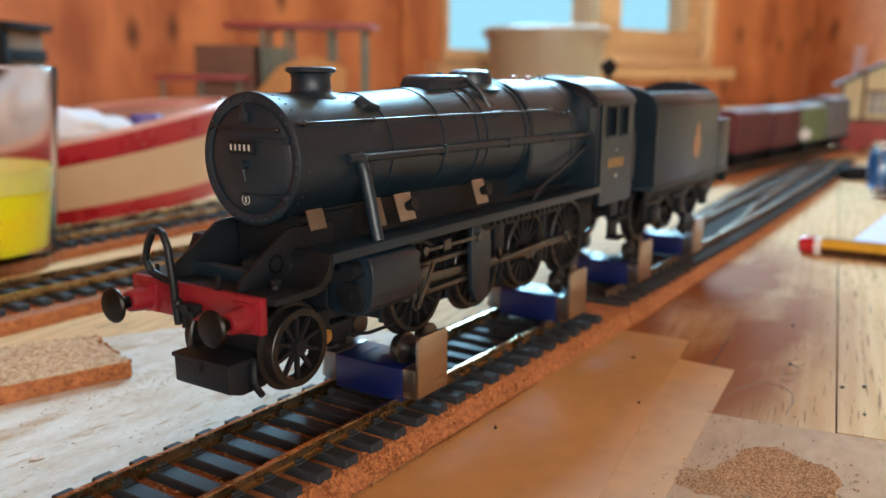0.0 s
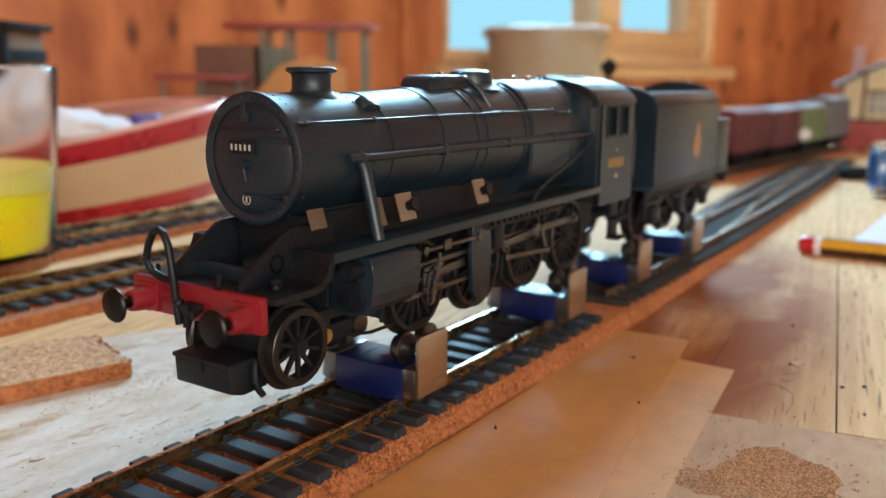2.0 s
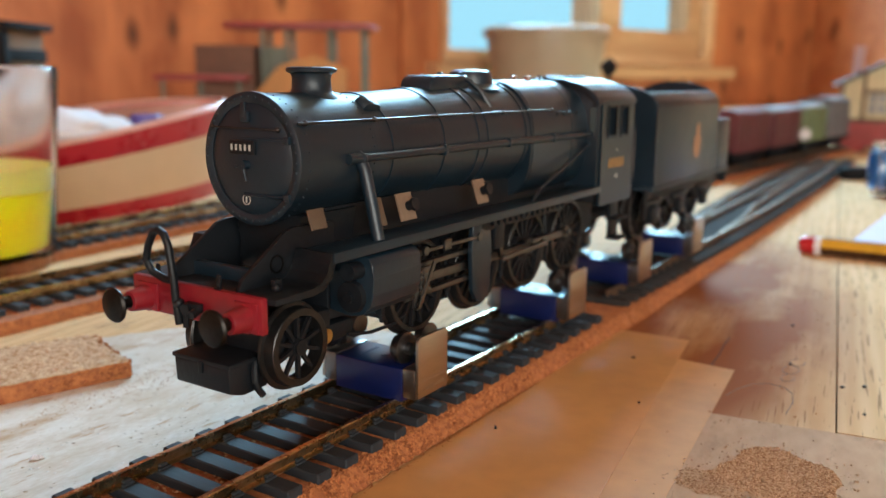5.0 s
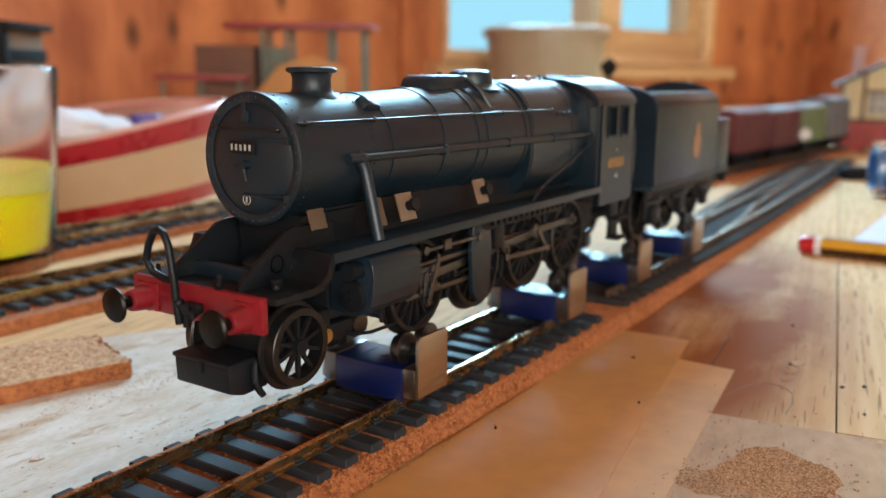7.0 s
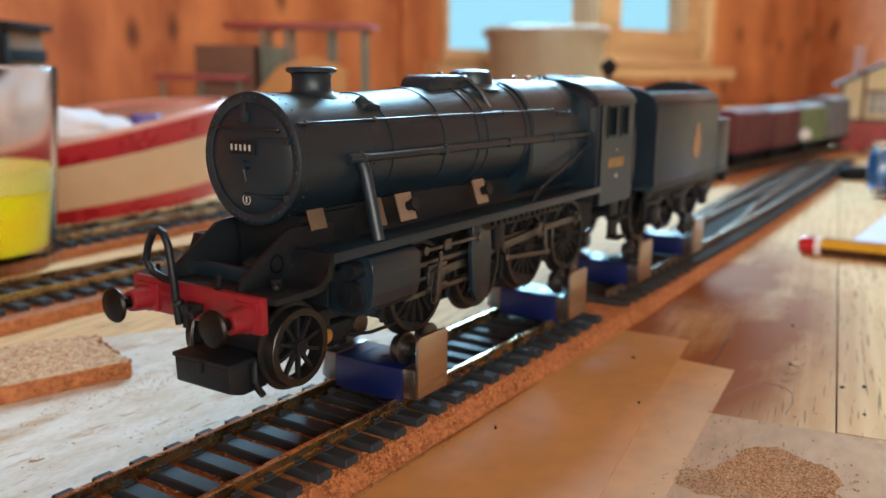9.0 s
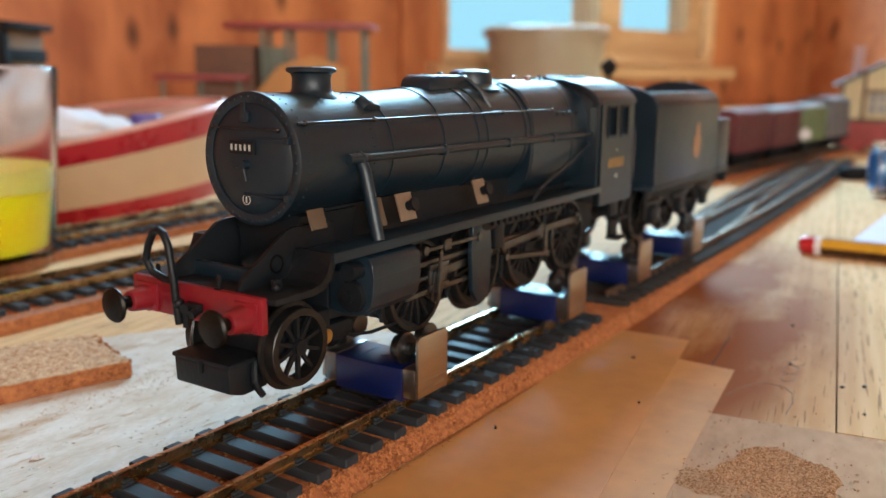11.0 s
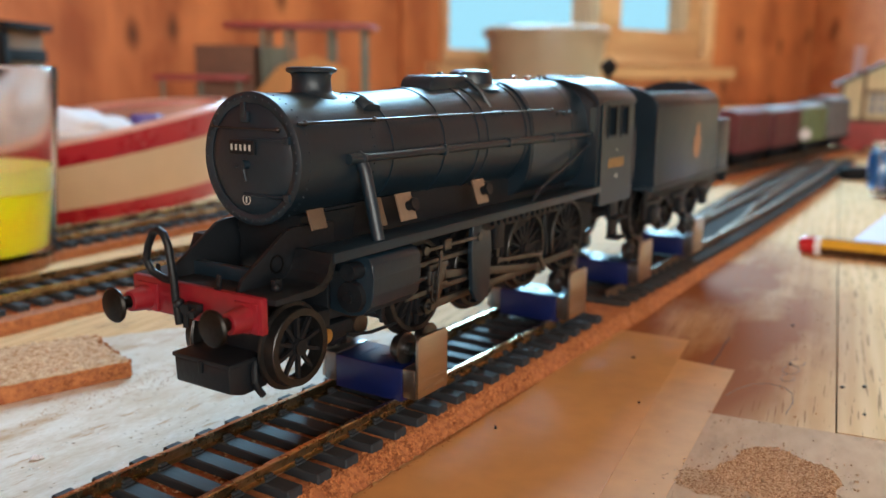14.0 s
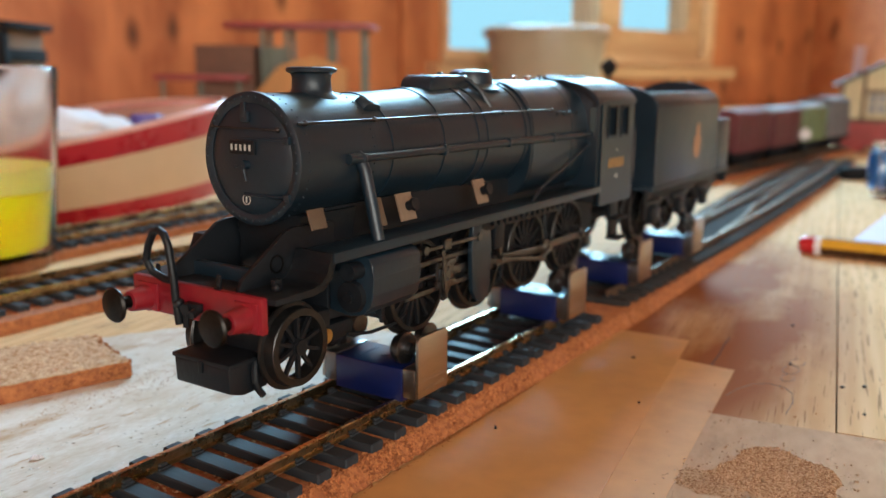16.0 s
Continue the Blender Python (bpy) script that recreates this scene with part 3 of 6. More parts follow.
# ---- rolling road ----
def roller_block(x, label):
    t = thing("roller_stand", (x, -1.5, 7.4), label, "rolling road", "rolling road stands")
    bm = box(B(), -5.6, 5.6, -8.5, 8.5, 0, 7.0, 0.4)
    part("block", bm, BLUE, t, "blue plastic block")
    for s in (-1, 1):
        bm = box(B(), -5.4, 5.4, s * 10.1 - 1.55, s * 10.1 + 1.55, 1.0, 7.2, 0.25)
        part("shoe", bm, NICKEL_GREY, t, "grey metal shoe on the rail")
        prof = [(-5.3, 1.4), (5.1, 1.4), (5.1, 12.8), (4.8, 13.5), (4.2, 13.9), (-4.4, 13.9), (-5.0, 13.5), (-5.3, 12.8)]
        bm = prism(B(), prof, "Y", s * 12.05 - 0.35, s * 12.05 + 0.35, 0.12)
        part("side_plate", bm, NICKEL, t, "polished nickel side plate")
        bm = B()
        rnd = random.Random(4)
        for k in range(11):
            for row in (2.6, 4.4):
                w = rnd.uniform(0.25, 0.5)
                box(bm, -4.4 + k * 0.8, -4.4 + k * 0.8 + w, s * 12.42 - 0.08, s * 12.42 + 0.08, row, row + rnd.uniform(0.4, 0.9))
        part("embossed_marks", bm, NICKEL, t)
        part("upright", box(B(), -1.2, 1.2, s * 11.4 - 0.4, s * 11.4 + 0.4, 7.0, 12.0, 0.15), STEEL_DARK, t)
    bm = B()
    rod(bm, (0, 0, 6.95), (0, 0, 7.15), 0.9, seg=20)
    for k in range(9):
        box(bm, -3.0 + k * 0.7, -2.6 + k * 0.7, -5.5, -4.6, 6.95, 7.12)
        box(bm, -3.0 + k * 0.7, -2.6 + k * 0.7, 3.6, 4.5, 6.95, 7.12)
    part("raised_marks", bm, BLUE, t)
    out = []
    for dx in (-4.0, 4.0):
        for s in (-1, 1):
            bm = lathe(B(), [(-1.5, 0.6), (-1.5, 2.0), (-1.4, 2.4), (-0.2, 2.4), (-0.1, 3.2), (0.9, 3.25), (1.0, 3.0), (1.2, 1.2), (2.4, 1.2), (2.4, 0.5)], "Y", seg=28)
            if s < 0:
                bmesh.ops.scale(bm, vec=(1, -1, 1), verts=bm.verts)
            out.append(part("roller", bm, STEEL, t, "dark steel bearing roller", (dx, 1.5 + s * 9.2, 11.0)))
    return t, out


NICKEL_GREY = mat("grey_cast_metal", (0.24, 0.24, 0.25), 0.35, 1.0, vary=0.25, scale=80)
BLOCKS = [roller_block(47.5, "blue roller stand under the front driving wheels"), roller_block(116.5, "blue roller stand under the rear driving wheels"),
          roller_block(167.0, "blue roller stand under the front tender wheels"), roller_block(221.0, "blue roller stand under the rear tender wheels")]

# ---- the steam engine ----
LOCO_Z = 21.0
AXLES = (47.5, 70.5, 93.5, 116.5)
R_DRIVE, AXLE_Z, CRANK = 9.4, 9.4, 4.6
loco = thing("steam_locomotive", (0, 0, LOCO_Z), "satin black model steam engine with red buffer beam, raised on rollers", "model locomotive")


def wheel_profile(r, w):
    """Tyre with flange: (along the axle, radius); outer face at 0, flange inwards."""
    rim = r - (1.0 if r > 7 else 1.3)
    return [(0, rim), (0, r - 0.15), (0.15, r), (w - 0.8, r + 0.1), (w - 0.7, r + 0.8), (w - 0.3, r + 0.95), (w, r + 0.6), (w, rim)]


def wheel(bm_t, bm_c, side, r, spokes, y_face, weight=0.0):
    """Adds one wheel: the tyre into bm_t, spokes and hub into bm_c. side is -1 or 1."""
    n0 = len(bm_t.verts)
    lathe(bm_t, [(a * 1.0, q) for a, q in wheel_profile(r, 2.8)], "Y", seg=56, closed=True)
    bm_t.verts.ensure_lookup_table()
    for v in list(bm_t.verts)[n0:]:
        v.co.y = side * (y_face - v.co.y)
    ya, yb = side * (y_face - 0.35), side * (y_face - 1.9)
    rod(bm_c, (0, ya, 0), (0, yb, 0), r * 0.235, seg=24)
    rod(bm_c, (0, side * (y_face + 0.15), 0), (0, ya, 0), r * (0.14 if r > 7 else 0.2), seg=20)
    if r > 9:
        rod(bm_c, (0, side * (y_face - 2.2), 0), (0, side * (y_face - 2.5), 0), r * 0.9, seg=40)
    if weight:
        pts = [(r * 0.9 * math.cos(a), r * 0.9 * math.sin(a)) for a in np.linspace(math.pi - weight, math.pi + weight, 14)]
        prism(bm_c, [(x, z) for x, z in pts], "Y", side * (y_face - 0.15), side * (y_face - 1.4))


def spoke_mesh(r):
    bm = B()
    q = bmesh.ops.create_cube(bm, size=1.0)
    for v in q["verts"]:
        taper = 0.85 if v.co.x > 0 else 1.25
        v.co = Vector((r * 0.55 + v.co.x * r * 0.72, v.co.y * 0.75, v.co.z * (0.075 if r > 7 else 0.09) * r * taper))
    return mesh_of("spoke", bm, WHEEL)


SPOKES = {}


def wheelset(name, parent, x, z, r, spokes, y_face, label, crank=None, weight=0.0):
    """One axle with two wheels; crank: angle of the crank pin on each side."""
    bm = B()
    rod(bm, (0, -y_face + 1, 0), (0, y_face - 1, 0), 1.0, seg=14)
    ws = part(name, bm, STEEL_DARK, parent, label, (x, 0, z))
    for s in (-1, 1):
        bt, bc = B(), B()
        wheel(bt, bc, s, r, spokes, y_face, weight)
        if crank is not None:
            a = crank[s]
            m = Matrix.Rotation(-a, 4, "Y")
            for v in bc.verts:
                v.co = m @ v.co
            px, pz = CRANK * math.cos(a), CRANK * math.sin(a)
            rod(bc, (px, s * (y_face + 0.1), pz), (px, s * (y_face - 1.2), pz), 2.1, seg=20)
        part("tyre", bt, TYRE, ws, "brown-black steel tyre")
        part("wheel_centre", bc, WHEEL, ws)
        if r not in SPOKES:
            SPOKES[r] = spoke_mesh(r)
        for k in range(spokes):
            piece("spoke", SPOKES[r], ws, (0, s * (y_face - 1.0), 0), (0, 360 * (k + 0.5) / spokes, 0))
        if crank is not None:
            bp = rod(B(), (px, s * (y_face - 0.2), pz), (px, s * (y_face + 2.6), pz), 0.75, seg=14)
            part("crank_pin", bp, STEEL, ws)
    return ws


# the near crank stands at angle 0 in the wheel's own space, the far one a quarter turn on
DRIVERS = [wheelset("driving_wheelset", loco, x, AXLE_Z, R_DRIVE, 16, 10.0, "black spoked driving wheels on one axle", {-1: 0.0, 1: math.pi / 2}, 0.75 if i == 2 else 0.5) for i, x in enumerate(AXLES)]
PONY = wheelset("leading_wheelset", loco, 12.9, 5.7, 6.7, 10, 10.5, "small black spoked leading wheels")


def bar_rod(bm, x0, z0, x1, z1, w, y0, y1, end=1.6):
    """A flat rod with round bosses at both ends."""
    d = Vector((x1 - x0, 0, z1 - z0))
    n = Vector((-d.z, 0, d.x)).normalized() * w / 2
    a, b = Vector((x0, 0, z0)), Vector((x1, 0, z1))
    pts = [a + n, b + n, b - n, a - n]
    prism(bm, [(p.x, p.z) for p in pts], "Y", y0, y1, 0.12)
    for p in (a, b):
        rod(bm, (p.x, y0 - 0.12, p.z), (p.x, y1 + 0.12, p.z), end, seg=20)
    return bm


RODS = {}
for side in (-1, 1):
    bm = B()
    for a, b in zip(AXLES, AXLES[1:]):
        bar_rod(bm, a - AXLES[0], 0, b - AXLES[0], 0, 1.7, side * 10.9, side * 11.8, 1.55)
    RODS["couple", side] = part("coupling_rod", bm, STEEL, loco, "worn steel coupling rod")
    bm = bar_rod(B(), -46.5, 0, 0, 0, 1.8, side * 12.0, side * 12.9, 1.7)
    box(bm, -1.9, 1.9, side * 12.0 - 0.5, side * 12.9 + 0.5, -1.9, 1.9, 0.4)
    RODS["connect", side] = part("connecting_rod", bm, STEEL, loco, "worn steel connecting rod")
    bm = box(B(), -3.2, 3.2, side * 12.9 - 1.0, side * 12.9 + 1.0, -1.6, 1.6, 0.3)
    box(bm, -3.4, 3.4, side * 12.9 - 1.3, side * 12.9 + 1.3, 1.4, 2.7, 0.25)
    box(bm, -3.4, 3.4, side * 12.9 - 1.3, side * 12.9 + 1.3, -2.7, -1.4, 0.25)
    rod(bm, (-3, side * 12.9, 0), (-14, side * 12.9, 0), 0.55, seg=12)
    rod(bm, (0, side * 14.6, 0), (0, side * 12, 0), 0.9, seg=14)
    prism(bm, [(-2.4, 1.2), (0.4, 2.6), (1.4, 0.2), (0.8, -3.2), (-1.6, -5.4), (-2.8, -4.6)], "Y", side * 14.4, side * 13.9, 0.1)
    for hx, hz, hr in ((-0.4, 1.0, 0.45), (-0.7, -1.0, 0.4), (-1.2, -3.0, 0.45), (-1.9, -4.5, 0.35)):
        lathe(bm, [(side * 14.4, hr), (side * 14.65, hr), (side * 14.65, hr + 0.3), (side * 14.4, hr + 0.3)], "Y", (hx, 0, hz), 14, closed=True)
    RODS["cross", side] = part("crosshead", bm, STEEL, loco, "worn steel crosshead with drop link")
    bm = bar_rod(B(), 0, 0, 0, 9.0, 0.9, side * 14.9, side * 15.3, 0.6)
    RODS["lever", side] = part("combination_lever", bm, STEEL, loco)
    bm = bar_rod(B(), 0, 0, 2.6, 4.0, 1.1, side * 13.6, side * 14.3, 0.95)
    RODS["return", side] = part("return_crank", bm, STEEL, loco)
    bm = bar_rod(B(), -20.4, 0, 0, 0, 1.0, side * 14.5, side * 15.1, 0.75)
    RODS["eccentric", side] = part("eccentric_rod", bm, STEEL, loco)
    bm = B()
    prism(bm, [(-0.9, 2.6), (0.9, 2.6), (1.3, 0), (0.7, -2.6), (0.5, -5.6), (-0.5, -5.6), (-0.7, -2.6), (-0.3, 0)], "Y", side * 14.4, side * 13.6, 0.1)
    RODS["link", side] = part("expansion_link", bm, STEEL, loco)


def ring_outline(r, cz, n=48, y_scale=1.0):
    return [(y_scale * r * math.cos(2 * math.pi * i / n), cz + r * math.sin(2 * math.pi * i / n)) for i in range(n)]


BZ = 36.4


def build_boiler():
    # smokebox with its wrapper, front ring and rivets
    bm = lathe(B(), [(13.9, 9.6), (13.9, 10.6), (14.2, 10.9), (33.6, 10.9), (33.6, 10.0)], "X", (0, 0, BZ), 72)
    part("smokebox", bm, SMOKEBOX, loco, "matt black smokebox", angle=40)
    bm = lathe(B(), [(13.2, 9.3), (12.9, 9.9), (12.9, 10.7), (13.2, 11.15), (14.6, 11.15), (14.6, 9.3)], "X", (0, 0, BZ), 72, closed=True)
    for k in range(40):
        a = 2 * math.pi * k / 40
        ball(bm, (12.95, 10.35 * math.cos(a), BZ + 10.35 * math.sin(a)), 0.26, 6)
    part("smokebox_ring", bm, SMOKEBOX, loco, angle=40)
    bm = B()
    for x in (15.6, 32.6):
        for k in range(44):
            a = 2 * math.pi * k / 44
            ball(bm, (x, 10.9 * math.cos(a), BZ + 10.9 * math.sin(a)), 0.2, 6)
    part("rivets", bm, SMOKEBOX, loco)
    # door
    bm = lathe(B(), [(14.0, 9.4), (13.4, 9.3), (13.1, 8.9), (12.5, 6.8), (12.15, 4.0), (12.0, 1.5), (12.0, 0.02)], "X", (0, 0, BZ), 64)
    door = part("smokebox_door", bm, SMOKEBOX, loco, "slightly domed black smokebox door")
    for z, y0 in ((39.9, -8.3), (30.6, -8.0)):
        bm = rod(B(), (12.6, y0, z), (12.25, 1.0, z), 0.28, seg=8)
        box(bm, 12.3, 13.3, y0 - 0.9, y0 + 0.3, z - 0.6, z + 0.6, 0.15)
        part("hinge_strap", bm, BLACK, door)
    bm = rod(B(), (11.8, -7.4, 41.6), (11.8, 8.2, 41.6), 0.16, seg=8)
    for y in (-7.2, 8.0):
        ball(bm, (12.1, y, 41.6), 0.45, 10)
    part("handrail", bm, STEEL_DARK, door)
    bm = rod(B(), (12.2, 0, BZ - 0.8), (10.9, 0, BZ - 0.8), 0.8, seg=16)
    rod(bm, (11.1, 0, BZ - 0.8), (11.0, -0.8, BZ - 3.4), 0.25, seg=8)
    rod(bm, (11.4, 0, BZ - 0.8), (11.3, 1.9, BZ - 1.2), 0.25, seg=8)
    part("door_dart", bm, SMOKEBOX, door)
    bm = box(B(), 11.6, 12.4, -0.9, 0.9, 42.6, 44.4, 0.2)
    box(bm, 11.5, 11.9, -0.5, 0.5, 43.5, 45.9, 0.1)
    part("lamp_bracket", bm, SMOKEBOX, door)
    plate = part("front_plate", box(B(), 11.55, 12.2, -2.3, 3.4, 37.3, 39.6, 0.1), BLACK_DULL, door, "black plate with cream bars")
    bm = B()
    for k in range(5):
        y = 3.05 - k * 1.04
        box(bm, 11.5, 11.6, y - 0.42, y, 37.95, 38.95)
    part("plate_marks", bm, CREAM_MARK, plate, "row of small cream bars")
    bm = lathe(B(), [(-0.05, 0.78), (-0.05, 0.9), (0.05, 0.9), (0.05, 0.78)], "X", (12.15, 0.4, 29.7), 24, closed=True)
    box(bm, 12.05, 12.2, 0.28, 0.52, 29.2, 30.2)
    part("shed_plate", bm, CREAM_MARK, door, "small cream oval plate mark")
    # boiler barrel, tapering, with bands
    barrel = [(33.6, 10.35, 36.4), (60.0, 11.3, 36.6), (89.5, 12.2, 36.9)]
    bm = B()
    rings = []
    n = 72
    for x, r, cz in barrel:
        rings.append([bm.verts.new((x, r * math.cos(2 * math.pi * i / n), cz + r * math.sin(2 * math.pi * i / n))) for i in range(n)])
    for r0, r1 in zip(rings, rings[1:]):
        for i in range(n):
            bm.faces.new((r0[i], r0[(i + 1) % n], r1[(i + 1) % n], r1[i]))
    bm.faces.new(list(reversed(rings[0])))
    bm.faces.new(rings[-1])
    part("boiler_barrel", bm, BLACK, loco, "satin black tapered boiler", angle=40)

    def at(x):
        for (a, r0, c0), (b, r1, c1) in zip(barrel, barrel[1:]):
            if a <= x <= b:
                f = (x - a) / (b - a)
                return r0 + (r1 - r0) * f, c0 + (c1 - c0) * f
    for x, w in ((34.3, 0.75), (38.9, 0.4), (55.4, 0.45), (68.2, 0.75), (71.4, 0.4), (87.8, 0.45)):
        r, cz = at(x)
        bm = lathe(B(), [(-w, r - 0.2), (-w, r + 0.2), (w, r + 0.24), (w, r - 0.2)], "X", (x, 0, cz), 72, closed=True)
        part("boiler_band", bm, BLACK, loco, angle=40)
    # firebox: straight sides, rounded shoulders and a nearly flat crown
    out = []
    for i in range(64):
        a = 2 * math.pi * i / 64
        c, s = math.cos(a), math.sin(a)
        k = 2.2 if s > 0 else 3.2
        out.append((12.4 * math.copysign(abs(c) ** (2 / k), c), 36.9 + (12.5 if s > 0 else 15.0) * math.copysign(abs(s) ** (2 / k), s)))
    bm = prism(B(), out, "X", 89.5, 122.0)
    box_ = part("firebox", bm, BLACK, loco, "satin black square-shouldered firebox", angle=40)
    for x in (90.9, 112.0):
        big = [(y * 1.012, 36.9 + (z - 36.9) * 1.012) for y, z in out]
        part("firebox_band", prism(B(), big, "X", x - 0.5, x + 0.5), BLACK, box_, angle=40)
    bm = B()
    for x in (103, 106.5, 110, 114):
        for s in (-1, 1):
            rod(bm, (x, s * 12.2, 41.5), (x, s * 12.75, 41.5), 0.45, seg=10)
    part("washout_plugs", bm, BLACK, box_)
    # chimney, dome, top feed, valves
    bm = lathe(B(), [(45.9, 5.2), (46.6, 4.7), (47.1, 3.95), (47.8, 3.55), (49.8, 3.45), (50.5, 3.75), (50.8, 4.45), (51.2, 4.55), (51.55, 4.3), (51.7, 3.6), (51.5, 3.1), (48.0, 2.9), (47.9, 0.05)], "Z", (28.4, 0, 0), 48)
    part("chimney", bm, SMOKEBOX, loco, "black flared chimney with a rolled rim")
    bm = lathe(B(), [(47.4, 7.0), (47.9, 5.9), (48.6, 5.2), (50.4, 5.0), (51.2, 4.6), (51.65, 3.7), (51.78, 2.0), (51.8, 0.02)], "Z", (82.2, 0, 0), 48)
    part("dome", bm, BLACK, loco, "low rounded boiler dome")
    bm = B()
    prism(bm, [(60.0, 47.0), (60.4, 48.9), (61.4, 50.0), (62.8, 50.5), (75.6, 50.5), (75.6, 47.0)], "Y", -4.0, 4.0, 0.7)
    part("top_feed", bm, BLACK, loco, "black top feed cover")
    bm = B()
    for s in (-1, 1):
        tube(bm, [(73.5, s * 2.0, 49.9), (74.5, s * 4.6, 49.3), (75.0, s * 7.2, 47.0), (75.8, s * 9.2, 43.6)], 0.6)
        ball(bm, (73.6, s * 2.6, 50.2), 1.0, 12)
    part("feed_pipe", bm, BLACK, loco)
    for s in (-1, 1):
        bm = lathe(B(), [(48.6, 1.1), (49.4, 1.1), (49.6, 0.8), (50.1, 0.8), (50.3, 1.0), (50.5, 0.3)], "Z", (106.5, s * 1.9, 0), 16)
        part("safety_valve", bm, COPPER, loco, "small dull copper safety valve")
    bm = rod(B(), (112.5, -1, 49.6), (117.0, -1, 49.6), 0.35, seg=8)
    rod(bm, (117, 0, 49.0), (117, 0, 50.6), 0.6, seg=12)
    part("whistle", bm, STEEL_DARK, loco)
    # rails and pipes on the flanks
    for s in (-1, 1):
        bm = tube(B(), [(14.2, s * 9.6, 42.6), (33, s * 9.9, 42.6), (60, s * 10.7, 42.6), (101, s * 12.1, 42.6)], 0.2)
        part("handrail", bm, STEEL_DARK, loco, "thin steel handrail along the boiler")
        bm = B()
        for x, y in ((16, 9.6), (33.8, 9.9), (53, 10.5), (78, 11.3), (100.6, 12.1)):
            rod(bm, (x, s * (y - 1.6), 42.2), (x, s * y, 42.6), 0.3, seg=8)
            ball(bm, (x, s * y, 42.6), 0.5, 10)
        part("handrail_knobs", bm, STEEL_DARK, loco)
    bm = tube(B(), [(26, -11.6, 36.2), (40, -11.9, 36.1), (70, -12.5, 36.0), (100, -13.2, 35.9), (121, -13.4, 35.8)], 0.75, 10)
    for x, y in ((53, 12.2), (78, 12.7), (99, 13.2)):
        box(bm, x - 0.4, x + 0.4, -y - 0.9, -y + 1.0, 35.0, 37.0, 0.15)
    part("ejector_pipe", bm, BLACK, loco)
    bm = lathe(B(), [(-1.0, 0.9), (2.0, 0.95), (2.4, 0.7)], "X", (25.6, -11.4, 36.2), 18)
    ball(bm, (28.2, -11.4, 36.0), 1.2, 14)
    part("ejector_elbow", bm, SMOKEBOX, loco)
    for s in (-1, 1):
        bm = tube(B(), [(28.2, s * 8.6, 37.5), (28.3, s * 10.8, 36.2), (28.3, s * 12.0, 34.0), (28.3, s * 13.4, 28.5), (28.2, s * 15.0, 22.0)], 1.15, 16)
        part("steam_pipe", bm, BLACK, loco, "thick outside steam pipe")
        bm = tube(B(), [(121, s * 13.4, 33.4), (108, s * 13.6, 29.4), (92, s * 14.0, 24.4), (88, s * 14, 22)], 0.4)
        part("injector_pipe", bm, BLACK, loco)
        lump = prism(B(), [(33.4, -0.6), (33.9, 0.9), (35.0, 1.5), (38.6, 0.7), (39.2, -0.6)], "Y", -1.3, 1.3, 0.35)
        part("snifting_valve", lump, BLACK, loco, "", (0, s * 6.4, 45.0), (-s * 37, 0, 0))
    # bare metal sandbox plates with filler caps
    for x, w, knob in ((15.0, 3.8, False), (31.8, 2.0, False), (39.6, 4.8, True), (66.6, 4.4, True)):
        for s in (-1,) if x < 20 else (-1, 1):
            h = 1.7 if x < 20 else 2.6
            bm = prism(B(), [(-w / 2, -h), (w / 2, -h), (w / 2, h), (-w / 2, h)], "Y", -0.18, 0.18, 0.08)
            pl = part("sandbox_plate", bm, BARE if knob else BARE_DULL, loco, "bare grey-tan sandbox plate", (x, s * 12.6, 27.3 if x < 20 else 26.4), (s * 18, 0, 0))
            if knob:
                k = rod(B(), (0.4, s * 0.3, 0), (0.4, s * 1.6, 0), 0.9, seg=16)
                rod(k, (0.4, s * 1.6, 0), (0.4, s * 2.2, 0), 1.25, seg=16)
                part("filler_cap", k, BLACK_DULL, pl)


BARE_DULL = mat("dull_brown_metal", (0.10, 0.064, 0.042), 0.5, vary=0.3, scale=100)
BARE = mat("bare_grey_metal", (0.20, 0.128, 0.085), 0.45, 0.0, vary=0.25, scale=100)


